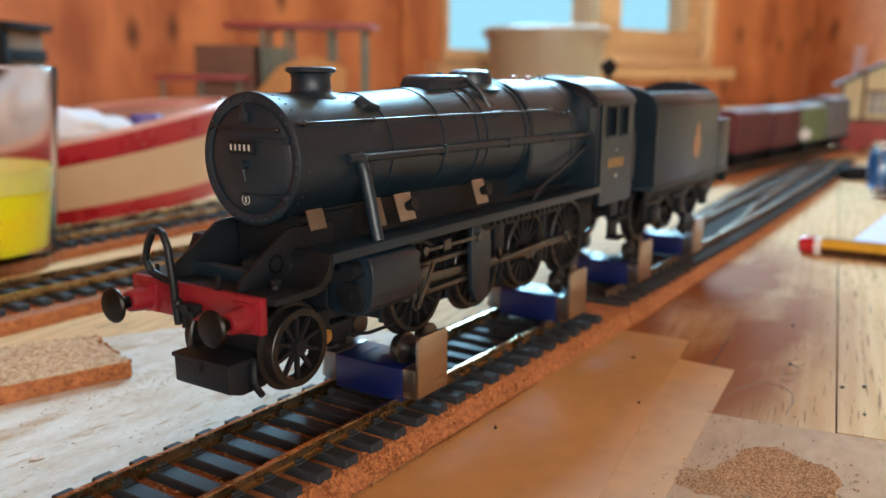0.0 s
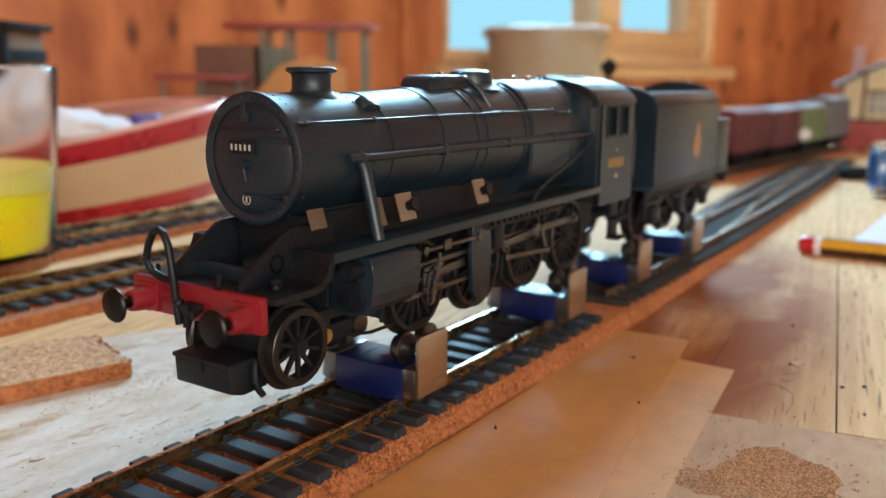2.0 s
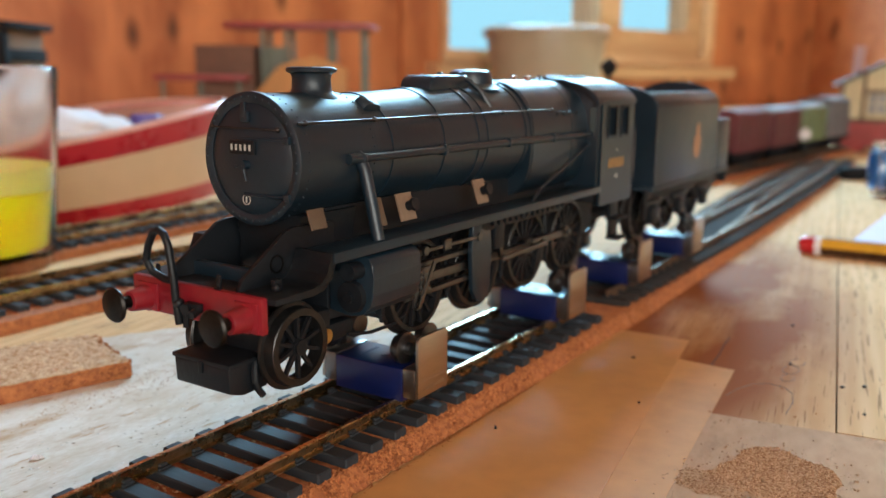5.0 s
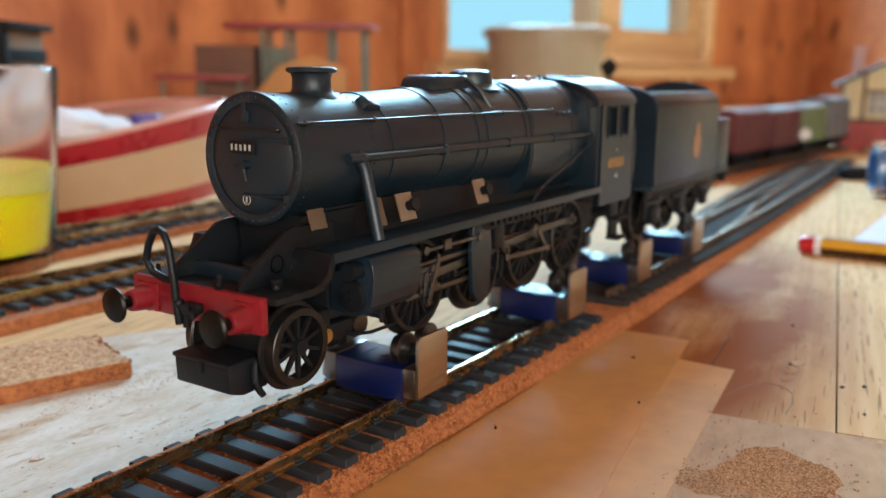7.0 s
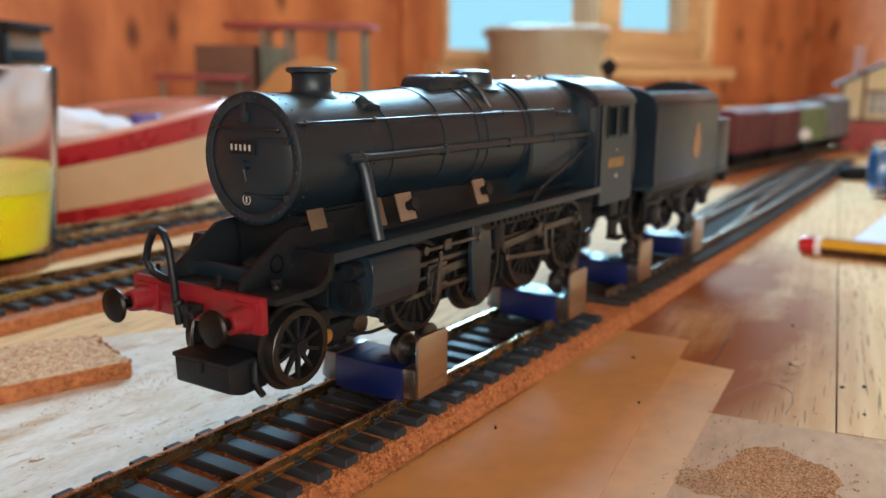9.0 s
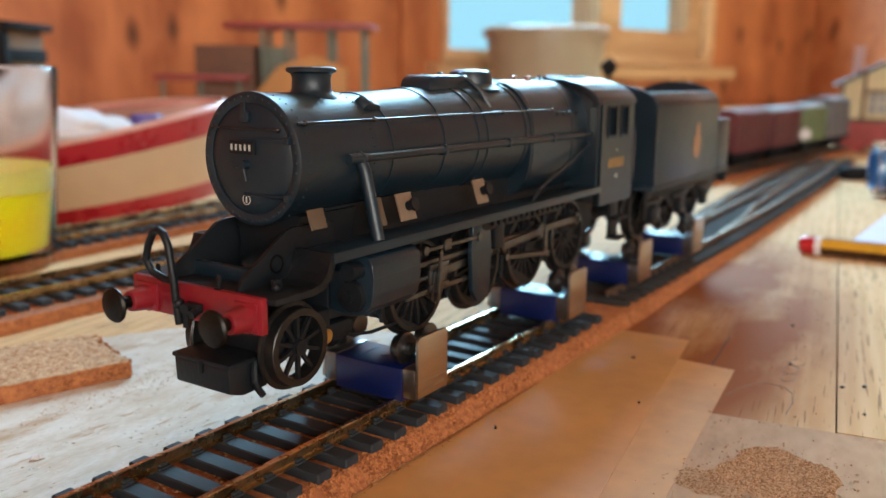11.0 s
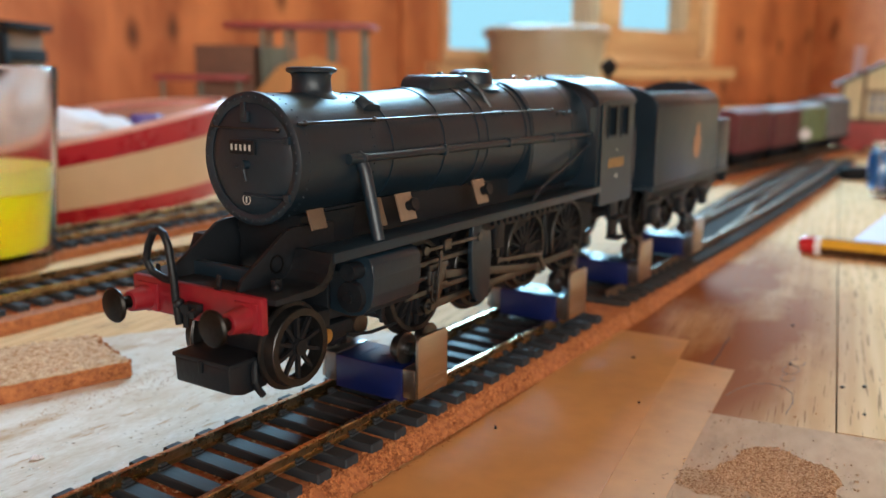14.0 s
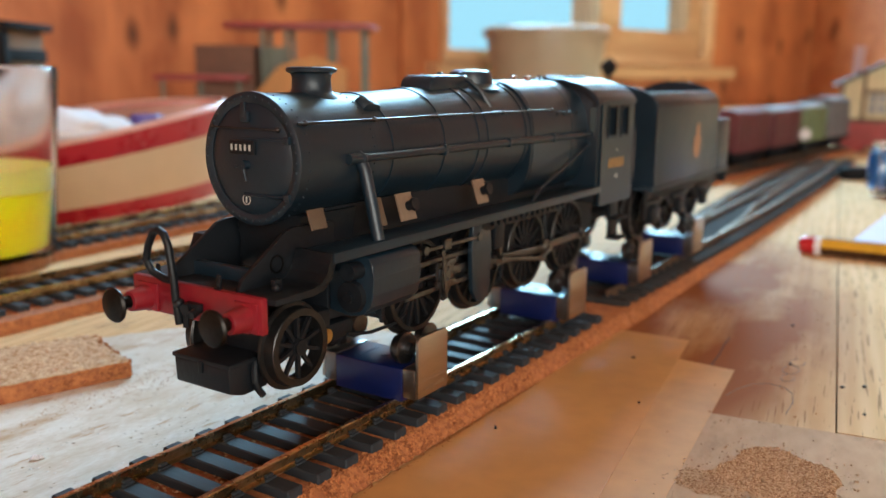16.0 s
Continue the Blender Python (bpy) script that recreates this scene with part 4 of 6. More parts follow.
def build_frame():
    # running plates with valance and the drop to the front
    for s in (-1, 1):
        bm = box(B(), 14.5, 122, min(s * 16.5, s * 9.5), max(s * 16.5, s * 9.5), 21.2, 22.0, 0.1)
        box(bm, 14.5, 122, min(s * 16.6, s * 16.0), max(s * 16.6, s * 16.0), 20.4, 22.1, 0.1)
        part("running_plate", bm, BLACK, loco, "black running plate")
        prof = [(15.2, 22.1), (14.2, 22.1), (13.6, 20.6), (12.9, 18.9), (11.6, 17.7), (9.6, 17.2), (1.2, 17.2), (1.2, 16.2), (9.6, 16.1), (12.2, 16.5), (14.0, 17.9), (14.9, 20.4), (15.2, 20.4)]
        bm = prism(B(), prof, "Y", s * 16.4, s * 8.5, 0.08)
        # same paint as the boiler, coloured darker here for its weaker glare
        part("front_footplate", bm, BLACK_DULL, loco, "curved black footplate drop")
        # raised frame plates beside the smokebox saddle, darkened in the same way
        prof = [(1.6, 16.4), (1.6, 17.6), (2.2, 18.8), (12.2, 25.2), (14.0, 25.6), (24.0, 25.4), (24.0, 16.4)]
        part("frame_plate", prism(B(), prof, "Y", s * 7.6, s * 8.4, 0.1), BLACK_DULL, loco, "sloping black frame plate")
        bm = lathe(B(), [(-0.05, 1.25), (-0.05, 1.55), (0.1, 1.55), (0.1, 1.25)], "Y", (9.8, s * 8.45, 20.2), 28, closed=True)
        part("works_plate", bm, BUFFER, loco, "faint oval works plate")
        bm = B()
        for x in np.arange(68, 103, 2.6):
            rod(bm, (x, s * 15.6, 19.6), (x, s * 14.4, 19.6), 0.7, seg=10)
        prism(bm, [(64, 20.5), (104, 20.5), (104, 19.4), (101, 18.2), (66, 18.2), (64, 19.0)], "Y", s * 14.8, s * 14.2, 0.1)
        part("pierced_bracket", bm, BLACK_DULL, loco)
    # platform and saddle: boiler paint too, darkened where the glare is missing
    part("front_platform", box(B(), 1.0, 14.0, -8.4, 8.4, 16.3, 17.1, 0.1), BLACK_DULL, loco)
    bm = prism(B(), [(-7.5, 17.0), (7.5, 17.0), (6.6, 21.5), (7.8, 27.0), (-7.8, 27.0), (-6.6, 21.5)], "X", 16.5, 31.0, 0.2)
    part("smokebox_saddle", bm, BLACK_DULL, loco)
    part("frame_stretcher", box(B(), 6.5, 8.0, -7.6, 7.6, 17.1, 19.4, 0.1), BLACK, loco)
    part("main_frame", prism(B(), [(24, 27.5), (140, 27.5), (140, 8), (126, 6), (122, 2.8), (42, 2.8), (36, 7), (24, 7)], "Y", -6.6, 6.6, 0.3), BLACK_DULL, loco)
    part("gearbox", box(B(), 96, 122, -6.2, 6.2, 4.5, 20, 0.3), BLACK_DULL, loco)
    # buffer beam
    beam = part("buffer_beam", box(B(), 0, 1.3, -14.6, 15.3, 11.6, 17.3, 0.15), RED, loco, "red painted buffer beam")
    for s in (-1, 1):
        y = s * 11.4
        bm = lathe(B(), [(0.2, 2.35), (-0.4, 2.35), (-0.5, 2.1), (-3.6, 1.75), (-3.9, 1.6), (-4.0, 1.0)], "X", (0, y, 13.9), 28)
        box(bm, -0.35, 0.1, y - 2.5, y + 2.5, 11.7, 16.4, 0.15)
        bf = part("buffer", bm, RED, beam, "red tapered buffer housing")
        bm = lathe(B(), [(-3.6, 1.05), (-6.2, 1.05), (-6.3, 2.2), (-6.5, 2.85), (-6.75, 2.9), (-7.1, 2.6), (-7.35, 1.5), (-7.45, 0.02)], "X", (0, y, 13.9), 36)
        part("buffer_head", bm, BUFFER, bf, "dark oiled steel buffer head")
    bm = tube(B(), [(-1.0, 2.9, 10.9), (-1.4, 3.0, 15), (-1.5, 3.1, 18), (-1.5, 4.0, 23.6), (-1.5, 4.9, 25.4), (-1.5, 6.2, 25.9), (-1.5, 7.5, 25.4), (-1.4, 9.0, 23.1), (-1.2, 10.0, 20.6), (-0.8, 9.2, 18.7), (-0.3, 7.0, 17.7), (-0.2, 4.6, 17.5)], 0.64, 12)
    part("vacuum_hose", bm, BLACK_DULL, beam, "looped black vacuum hose")
    bm = box(B(), -1.4, 0, -1.9, 1.4, 13.2, 14.8, 0.3)
    rod(bm, (-0.8, 0.6, 13.9), (-2.0, 0.4, 13.9), 0.9, seg=12)
    rod(bm, (-0.8, -1.2, 13.6), (-2.2, -1.4, 13.2), 0.7, seg=12)
    rod(bm, (-0.6, 1.8, 13.5), (-0.6, 1.8, 10.4), 0.5, seg=8)
    ball(bm, (-1.2, 2.6, 14.4), 0.9, 12)
    part("coupling_hook", bm, BLACK_DULL, beam)
    bm = B()
    for y in (-4.6, 6.2, 9.8):
        box(bm, 0.7, 1.1, y - 0.45, y + 0.45, 17.2, 19.6, 0.12)
        box(bm, 0.3, 1.2, y - 0.6, y + 0.6, 17.2, 17.6, 0.1)
    part("lamp_irons", bm, BLACK_DULL, beam)
    bm = box(B(), 5.0, 6.8, -12.6, -11.6, 17.1, 19.0, 0.2)
    ball(bm, (5.2, -12.6, 17.8), 0.7, 10)
    part("lubricator", bm, BLACK_DULL, loco)
    # front coupling box on the leading truck
    bm = prism(B(), [(0.6, 0.2), (3.6, -0.8), (9.0, -0.6), (9.0, 5.0), (1.2, 5.0), (0.4, 4.4)], "Y", -6.4, 6.4, 0.4)
    box(bm, 0.3, 9.2, -6.8, 6.8, 4.4, 5.2, 0.2)
    box(bm, 0.0, 0.6, -0.5, 0.3, 2.8, 4.8, 0.1)
    part("coupling_box", bm, BLACK_DULL, loco, "black moulded coupling box")
    bm = tube(B(), [(6.0, -6.6, 4.4), (5.2, -7.2, 3.0), (5.0, -7.5, 1.4), (5.7, -7.5, -0.1), (6.6, -7.5, -1.3)], 0.62, 8)
    part("guard_iron", bm, BLACK_DULL, loco)
    bm = box(B(), 8, 24, -7.4, 7.4, 3.4, 9.6, 0.5)
    box(bm, 20, 30, -7.5, 7.5, 3.2, 6.5, 0.4)
    part("leading_truck", bm, BLACK_DULL, loco)
    bm = B()
    for s in (-1, 1):
        rod(bm, (20.8, s * 8.2, 5.4), (20.8, s * 9.4, 5.4), 1.3, seg=18)
    part("truck_bolt", bm, BRASS, loco, "brass screw head")
    # cylinders
    for s in (-1, 1):
        sec = [(7.0, 9.2), (11.5, 8.6), (14.4, 9.2), (16.2, 10.8), (16.9, 13.0), (17.0, 16.0), (16.8, 18.4), (15.8, 19.6), (14, 20.0), (7, 20.2)]
        bm = prism(B(), [(s * a, b) for a, b in sec], "X", 24.2, 38.4, 0.25)
        cy = part("cylinder", bm, BLACK, loco, "black cylinder casing")
        bm = lathe(B(), [(23.0, 1.2), (23.2, 2.7), (24.4, 3.0)], "X", (0, s * 12.4, 12.4), 28)
        rod(bm, (21.2, s * 13.6, 17.3), (24.4, s * 13.6, 17.3), 1.55, seg=20)
        rod(bm, (22.4, s * 12.4, 12.4), (23.2, s * 12.4, 12.4), 1.0, seg=16)
        part("cylinder_cover", bm, BLACK_DULL, cy)
        bm = rod(B(), (38.2, s * 13.6, 17.3), (41.5, s * 13.6, 17.3), 1.5, seg=20)
        rod(bm, (38.2, s * 12.9, 11.6), (40.0, s * 12.9, 11.6), 2.4, seg=20)
        part("rear_cover", bm, STEEL_DARK, cy)
        for z in (14.6, 8.9):
            bm = box(B(), 38.2, 62, s * 12.9 - 0.75, s * 12.9 + 0.75, z - 0.5, z + 0.5, 0.12)
            part("slide_bar", bm, STEEL, loco, "steel slide bar")
        prof = [(60.6, 20.6), (67.6, 20.6), (68.2, 14), (67.8, 6.0), (66.8, 3.8), (65.2, 2.9), (62.6, 3.6), (60.8, 6.0), (60.2, 14)]
        bm = prism(B(), prof, "Y", s * 14.7, s * 13.6, 0.2)
        part("slide_bar_bracket", bm, BLACK, loco, "black rounded bracket plate")
        bm = bar_rod(B(), 43.2, 17.6, 63, 17.4, 0.7, s * 14.9, s * 14.3, 0.9)
        box(bm, 49.0, 51.4, s * 14.9 - 0.5, s * 14.9 + 0.5, 16.8, 18.9, 0.15)
        part("radius_rod", bm, STEEL, loco, "steel valve rod")
        bm = box(B(), 69.6, 73.6, s * 14.0 - 0.9, s * 14.0 + 0.9, 13.5, 20.6, 0.3)
        part("link_hanger", bm, BLACK_DULL, loco)
        for x in AXLES:
            bm = tube(B(), [(x - 11.2, s * 8.6, 16.5), (x - 10.9, s * 8.6, 9.0), (x - 10.2, s * 8.6, 4.0)], 0.5, 6)
            box(bm, x - 11.3, x - 10.0, s * 8.6 - 0.8, s * 8.6 + 0.8, 5.5, 11.5, 0.3)
            part("brake_block", bm, BLACK_DULL, loco)
    bm = tube(B(), [(26, -9.6, 4.6), (32, -9.8, 3.4), (40, -9.6, 3.2), (44, -9.2, 4.2)], 0.35, 6)
    part("sanding_pipe", bm, BLACK_DULL, loco)


def build_cab():
    # side sheets with two window openings each
    for s in (-1, 1):
        bm = B()
        y0, y1 = s * 16.0, s * 15.2
        for x0, x1, z0, z1 in ((122.4, 125.6, 16.6, 44.2), (131.9, 134.4, 34.6, 42.8), (140.2, 144.6, 16.6, 44.2), (125.6, 140.2, 16.6, 34.6), (125.6, 140.2, 42.8, 44.2)):
            box(bm, x0, x1, min(y0, y1), max(y0, y1), z0, z1)
        bmesh.ops.remove_doubles(bm, verts=bm.verts, dist=0.01)
        side = part("cab_side", bm, BLACK, loco, "black cab side with two windows")
        for x0, x1 in ((125.6, 131.9), (134.4, 140.2)):
            fr = B()
            for a, b, c, d in ((x0, x1, 34.4, 35.0), (x0, x1, 42.4, 43.0), (x0, x0 + 0.6, 35.0, 42.4), (x1 - 0.6, x1, 35.0, 42.4)):
                box(fr, a, b, s * 16.15 - 0.15, s * 16.15 + 0.15, c, d)
            part("window_frame", fr, BLACK_DULL, side)
        bm = B()
        for k in range(5):
            x = 127.6 + k * 2.25
            box(bm, x, x + 1.15, s * 16.06 - 0.05, s * 16.06 + 0.05, 26.3, 28.9)
        part("side_marks", bm, GOLD_MARK, side, "row of small gold bars")
        bm = B()
        box(bm, 132.4, 133.6, s * 16.06 - 0.05, s * 16.06 + 0.05, 23.4, 24.5)
        box(bm, 132.6, 133.3, s * 16.06 - 0.05, s * 16.06 + 0.05, 30.8, 31.3)
        part("small_marks", bm, CREAM_MARK, side)
        part("cab_handrail", rod(B(), (145.4, s * 16.1, 22), (145.4, s * 16.1, 36), 0.3, seg=8), STEEL_DARK, side)
        bm = box(B(), 136, 143, min(s * 16.2, s * 12.5), max(s * 16.2, s * 12.5), 5.4, 6.0, 0.1)
        box(bm, 136, 143, min(s * 16.0, s * 13), max(s * 16.0, s * 13), 11, 11.6, 0.1)
        box(bm, 136.5, 142.5, s * 13.0 - 0.4, s * 13.0 + 0.4, 5.4, 18, 0.1)
        part("cab_steps", bm, BLACK_DULL, loco, "black cab steps")
    roof = [(-16.1, 43.6), (-15.4, 45.2), (-13.4, 47.0), (-10, 48.6), (-5, 49.8), (0, 50.2), (5, 49.8), (10, 48.6), (13.4, 47.0), (15.4, 45.2), (16.1, 43.6)]
    inner = [(y * 0.95, z - 0.8) for y, z in reversed(roof)]
    bm = prism(B(), roof + inner, "X", 119.8, 146.0, 0.1)
    rf = part("cab_roof", bm, BLACK, loco, "curved satin black cab roof", angle=40)
    part("roof_vent", box(B(), 127, 137, -4.5, 4.5, 49.6, 50.6, 0.3), BLACK, rf)
    sheet = [(-15.4, 21.5)] + [(y * 0.97, z - 0.3) for y, z in roof] + [(15.4, 21.5)]
    part("cab_front", prism(B(), sheet, "X", 120.8, 121.8, 0.1), BLACK, loco)
    bm = B()
    box(bm, 120.55, 120.75, -14.8, -13.2, 36, 42.5)
    part("front_spectacle", bm, DARK_GLASS, loco)
    part("cab_floor", box(B(), 122, 150, -14, 14, 17.5, 20.5, 0.2), BLACK_DULL, loco)
    bm = box(B(), 121.8, 131, -10, 10, 20.5, 43, 1.0)
    part("backhead", bm, BLACK_DULL, loco)
    part("drawbar", box(B(), 140, 168, -3, 3, 8, 10, 0.3), BLACK_DULL, loco)


DARK_GLASS = mat("dark_pane", (0.05, 0.06, 0.06), 0.1, vary=0.1)

build_boiler()
build_frame()
build_cab()


# ---- tender ----
tender = thing("tender", (0, 0, LOCO_Z), "satin black coal tender with a small orange crest", "model tender")


def build_tender():
    x0, x1 = 164.0, 240.0
    top = [(-16.0, 17.5), (-16.0, 41.6), (-15.6, 43.2), (-14.2, 44.9), (-12.0, 46.0), (-11.6, 45.6), (-13.6, 44.4), (-15.0, 42.6), (-15.3, 41.2), (-15.3, 17.5)]
    for s in (-1, 1):
        bm = prism(B(), [(s * abs(y), z) for y, z in top], "X", x0 + 0.6, 228.0, 0.1)
        side = part("tank_side", bm, BLACK, tender, "smooth black tender side", angle=40)
        bm = B()
        y = s * 16.06
        prism(bm, [(201.0, 26.0), (201.4, 30.4), (203.2, 31.6), (203.4, 34.4), (205.0, 35.6), (206.6, 34.4), (206.8, 31.4), (208.2, 30.2), (208.0, 26.0), (206.0, 23.6), (203.2, 23.6)], "Y", y - 0.04, y + 0.04)
        prism(bm, [(203.6, 33.6), (206.2, 33.4), (205.6, 27.0), (203.8, 27.0)], "Y", y - 0.06, y + 0.06)
        part("crest", bm, CREST, side, "small orange and cream crest")
    part("tank_rear_step", box(B(), 228.0, x1 + 4, -16, 16, 17.5, 35.6, 0.4), BLACK, tender)
    part("tank", box(B(), x0 + 4, 227.9, -15.2, 15.2, 17.5, 40.5, 0.3), BLACK_DULL, tender)
    arch = [(-16.0, 17.5), (-16.0, 41.0)] + [(16.0 * math.sin(a), 40.8 + 7.6 * math.cos(a)) for a in np.linspace(-1.45, 1.45, 25)] + [(16.0, 41.0), (16.0, 17.5)]
    part("tender_front", prism(B(), arch, "X", x0, x0 + 1.0, 0.1), BLACK, tender, "arched black front plate")
    part("tender_rear_plate", prism(B(), [(y * 0.985, z + 0.5) for y, z in arch], "X", 226.6, 227.8, 0.1), BLACK, tender)
    rnd = random.Random(3)
    bm = box(B(), x0 + 6, 226, -11.5, 11.5, 40, 42.5, 0.5)
    for _ in range(260):
        r = rnd.uniform(0.7, 1.6)
        x, y = rnd.uniform(x0 + 8, 225), rnd.uniform(-11, 11)
        q = bmesh.ops.create_icosphere(bm, subdivisions=1, radius=r)
        c = Vector((x, y, 42.4 + 2.0 * (1 - (y / 12) ** 2)))
        for v in q["verts"]:
            v.co = c + v.co * rnd.uniform(0.75, 1.1)
    part("coal_load", bm, BLACK_DULL, tender, "heap of black coal", angle=10)
    part("tender_footplate", box(B(), x0 - 2, x1 + 4, -16.4, 16.4, 16.2, 17.5, 0.15), BLACK, tender)
    for s in (-1, 1):
        prof = [(x0 + 1, 16.3), (x1, 16.3), (x1, 12.5), (236, 11.5), (231, 8.0), (214, 8.0), (211, 11.8), (205, 11.8), (203, 8.0), (187, 8.0), (184, 11.8), (178, 11.8), (176, 8.0), (164, 8.0), (162.5, 12)]
        fr = part("tender_frame", prism(B(), prof, "Y", s * 13.4, s * 12.4, 0.15), BLACK_DULL, tender)
        for x in (169.0, 195.0, 221.0):
            bm = box(B(), x - 2.4, x + 2.4, s * 14.2 - 1.2, s * 14.2 + 1.2, 5.6, 11, 0.5)
            bm = box(bm, x - 7.5, x + 7.5, s * 14.2 - 0.5, s * 14.2 + 0.5, 11.2, 13.2, 0.5)
            rod(bm, (x, s * 15.5, 8.2), (x, s * 14, 8.2), 1.5, seg=16)
            part("axle_box", bm, BLACK_DULL, fr)
        bm = box(B(), x0 - 1, x0 + 4, min(s * 16.2, s * 13), max(s * 16.2, s * 13), 6, 6.7, 0.1)
        box(bm, x0 - 1, x0 + 4, s * 13.4 - 0.4, s * 13.4 + 0.4, 6, 16.5, 0.1)
        part("tender_steps", bm, BLACK_DULL, tender)
    rear = part("rear_beam", box(B(), x1 + 4, x1 + 5.2, -15.5, 15.5, 11.6, 17.3, 0.15), BLACK_DULL, tender)
    for s in (-1, 1):
        bm = rod(B(), (x1 + 5, s * 11.4, 13.9), (x1 + 10.6, s * 11.4, 13.9), 1.3, seg=16)
        rod(bm, (x1 + 10.6, s * 11.4, 13.9), (x1 + 11.4, s * 11.4, 13.9), 2.8, seg=24)
        part("rear_buffer", bm, BLACK_DULL, rear)
    for x in (169.0, 195.0, 221.0):
        wheelset("tender_wheelset", tender, x, 8.4, 8.4, 12, 10.0, "black spoked tender wheels")
    part("underframe", box(B(), 166, 238, -8, 8, 9.5, 16.3, 0.3), BLACK_DULL, tender)


build_tender()


# ---- things on the layout table ----
RIGHT = Vector((math.sin(YAW), -math.cos(YAW), 0))
ACROSS = math.degrees(math.atan2(RIGHT.y, RIGHT.x))
def cloudy(name, base, rough, base2, scale):
    """A cloudy drink, lit through from behind."""
    m = mat(name, base, rough, base2=base2, scale=scale)
    b = m.node_tree.nodes["Principled BSDF"]
    b.inputs["Subsurface Weight"].default_value, b.inputs["Subsurface Scale"].default_value = 0.9, 0.02
    b.inputs["Subsurface Radius"].default_value = (1.0, 0.8, 0.15)
    return m


PAPER_PALE = mat("pale_waxed_paper", (0.60, 0.32, 0.13), 0.6, spec=0.25, vary=0.2, scale=22, bump=0.15, bump_scale=120)
PAPER_TAN = mat("brown_waxed_paper", (0.60, 0.30, 0.105), 0.58, spec=0.35, vary=0.2, scale=18, bump=0.15, bump_scale=120)
PLASTER = smeared(mat("smeared_white_filler", (0.70, 0.655, 0.595), 0.9, spec=0.1, base2=(0.58, 0.49, 0.39), scale=60, bump=1.0, bump_scale=130, stretch=(1, 2.6, 1)), (0.46, 0.30, 0.18))
YELLOW = cloudy("yellow_squash", (0.95, 0.76, 0.005), 0.3, base2=(0.90, 0.64, 0.004), scale=30)
FILM = glass("pale_yellow_film", (0.98, 0.93, 0.45), 0.6, 1.15, 0.75)
CLEAR = glass("thick_tumbler_glass", (0.97, 0.97, 0.96), 0.14, 1.15, 1.0)
RED_PLASTIC = mat("glossy_red_plastic", (0.46, 0.014, 0.03), 0.28, vary=0.2, scale=20)
CREAM_PLASTIC = mat("cream_plastic", (0.66, 0.47, 0.30), 0.4, vary=0.1, scale=14)
LINER = mat("pinkish_inner_plastic", (0.42, 0.20, 0.15), 0.45, vary=0.12, scale=20)
PINK_CLEAR = glass("pinkish_clear_plastic", (0.90, 0.56, 0.46), 0.35, 1.2, 0.5)
CLOTH = mat("white_cloth", (0.74, 0.72, 0.74), 0.9, vary=0.12, scale=60, bump=0.6, bump_scale=150)
PURPLE = mat("purple_plastic", (0.12, 0.08, 0.30), 0.5, vary=0.2)
MAROON = mat("maroon_van_paint", (0.13, 0.03, 0.035), 0.55, vary=0.35, scale=60)
GREEN = mat("dull_green_van_paint", (0.16, 0.20, 0.10), 0.55, vary=0.35, scale=60)
GREY = mat("grey_van_paint", (0.16, 0.15, 0.16), 0.6, vary=0.35, scale=60)
PALE_GREY = mat("pale_roof_grey", (0.26, 0.27, 0.29), 0.6, vary=0.25, scale=60)
HUT_CREAM = mat("cream_hut_boards", (0.62, 0.50, 0.30), 0.6, vary=0.2, scale=60)
HUT_RED = mat("red_brick_paint", (0.34, 0.05, 0.045), 0.6, vary=0.3, scale=90)
HUT_BROWN = mat("brown_hut_frame", (0.14, 0.075, 0.05), 0.6, vary=0.3, scale=60)
SLATE = mat("slate_grey_roof", (0.09, 0.065, 0.06), 0.85, vary=0.3, scale=60)
CARD = mat("tan_cardboard", (0.46, 0.22, 0.08), 0.7, vary=0.15, scale=30)
RED_ROOF = mat("dull_red_roof", (0.30, 0.045, 0.05), 0.6, vary=0.3, scale=40)
GREEN_GREY = mat("grey_green_posts", (0.13, 0.14, 0.11), 0.6, vary=0.3, scale=60)
LILAC = mat("pale_lilac_paper", (0.62, 0.60, 0.78), 0.6, vary=0.08, scale=30)
PENCIL_YELLOW = mat("pencil_yellow_paint", (0.62, 0.33, 0.03), 0.3, vary=0.15, scale=80)
PENCIL_BLACK = mat("pencil_black_paint", (0.06, 0.025, 0.012), 0.3, vary=0.2, scale=80)
PENCIL_RED = mat("pencil_red_dip", (0.50, 0.02, 0.025), 0.25, vary=0.15, scale=80)
BLUE_CORE = mat("blue_tape_core", (0.05, 0.22, 0.55), 0.4, vary=0.15)
BUILDING_TAN = mat("tan_card_wall", (0.22, 0.12, 0.055), 0.8, vary=0.25, scale=40)


def ragged(pts, step, amount, seed):
    """A closed outline with a torn, uneven edge."""
    rnd = random.Random(seed)
    out = fine(list(pts) + [pts[0]], step)[:-1]
    return [(x + rnd.uniform(-amount, amount), y + rnd.uniform(-amount, amount)) for x, y in out]


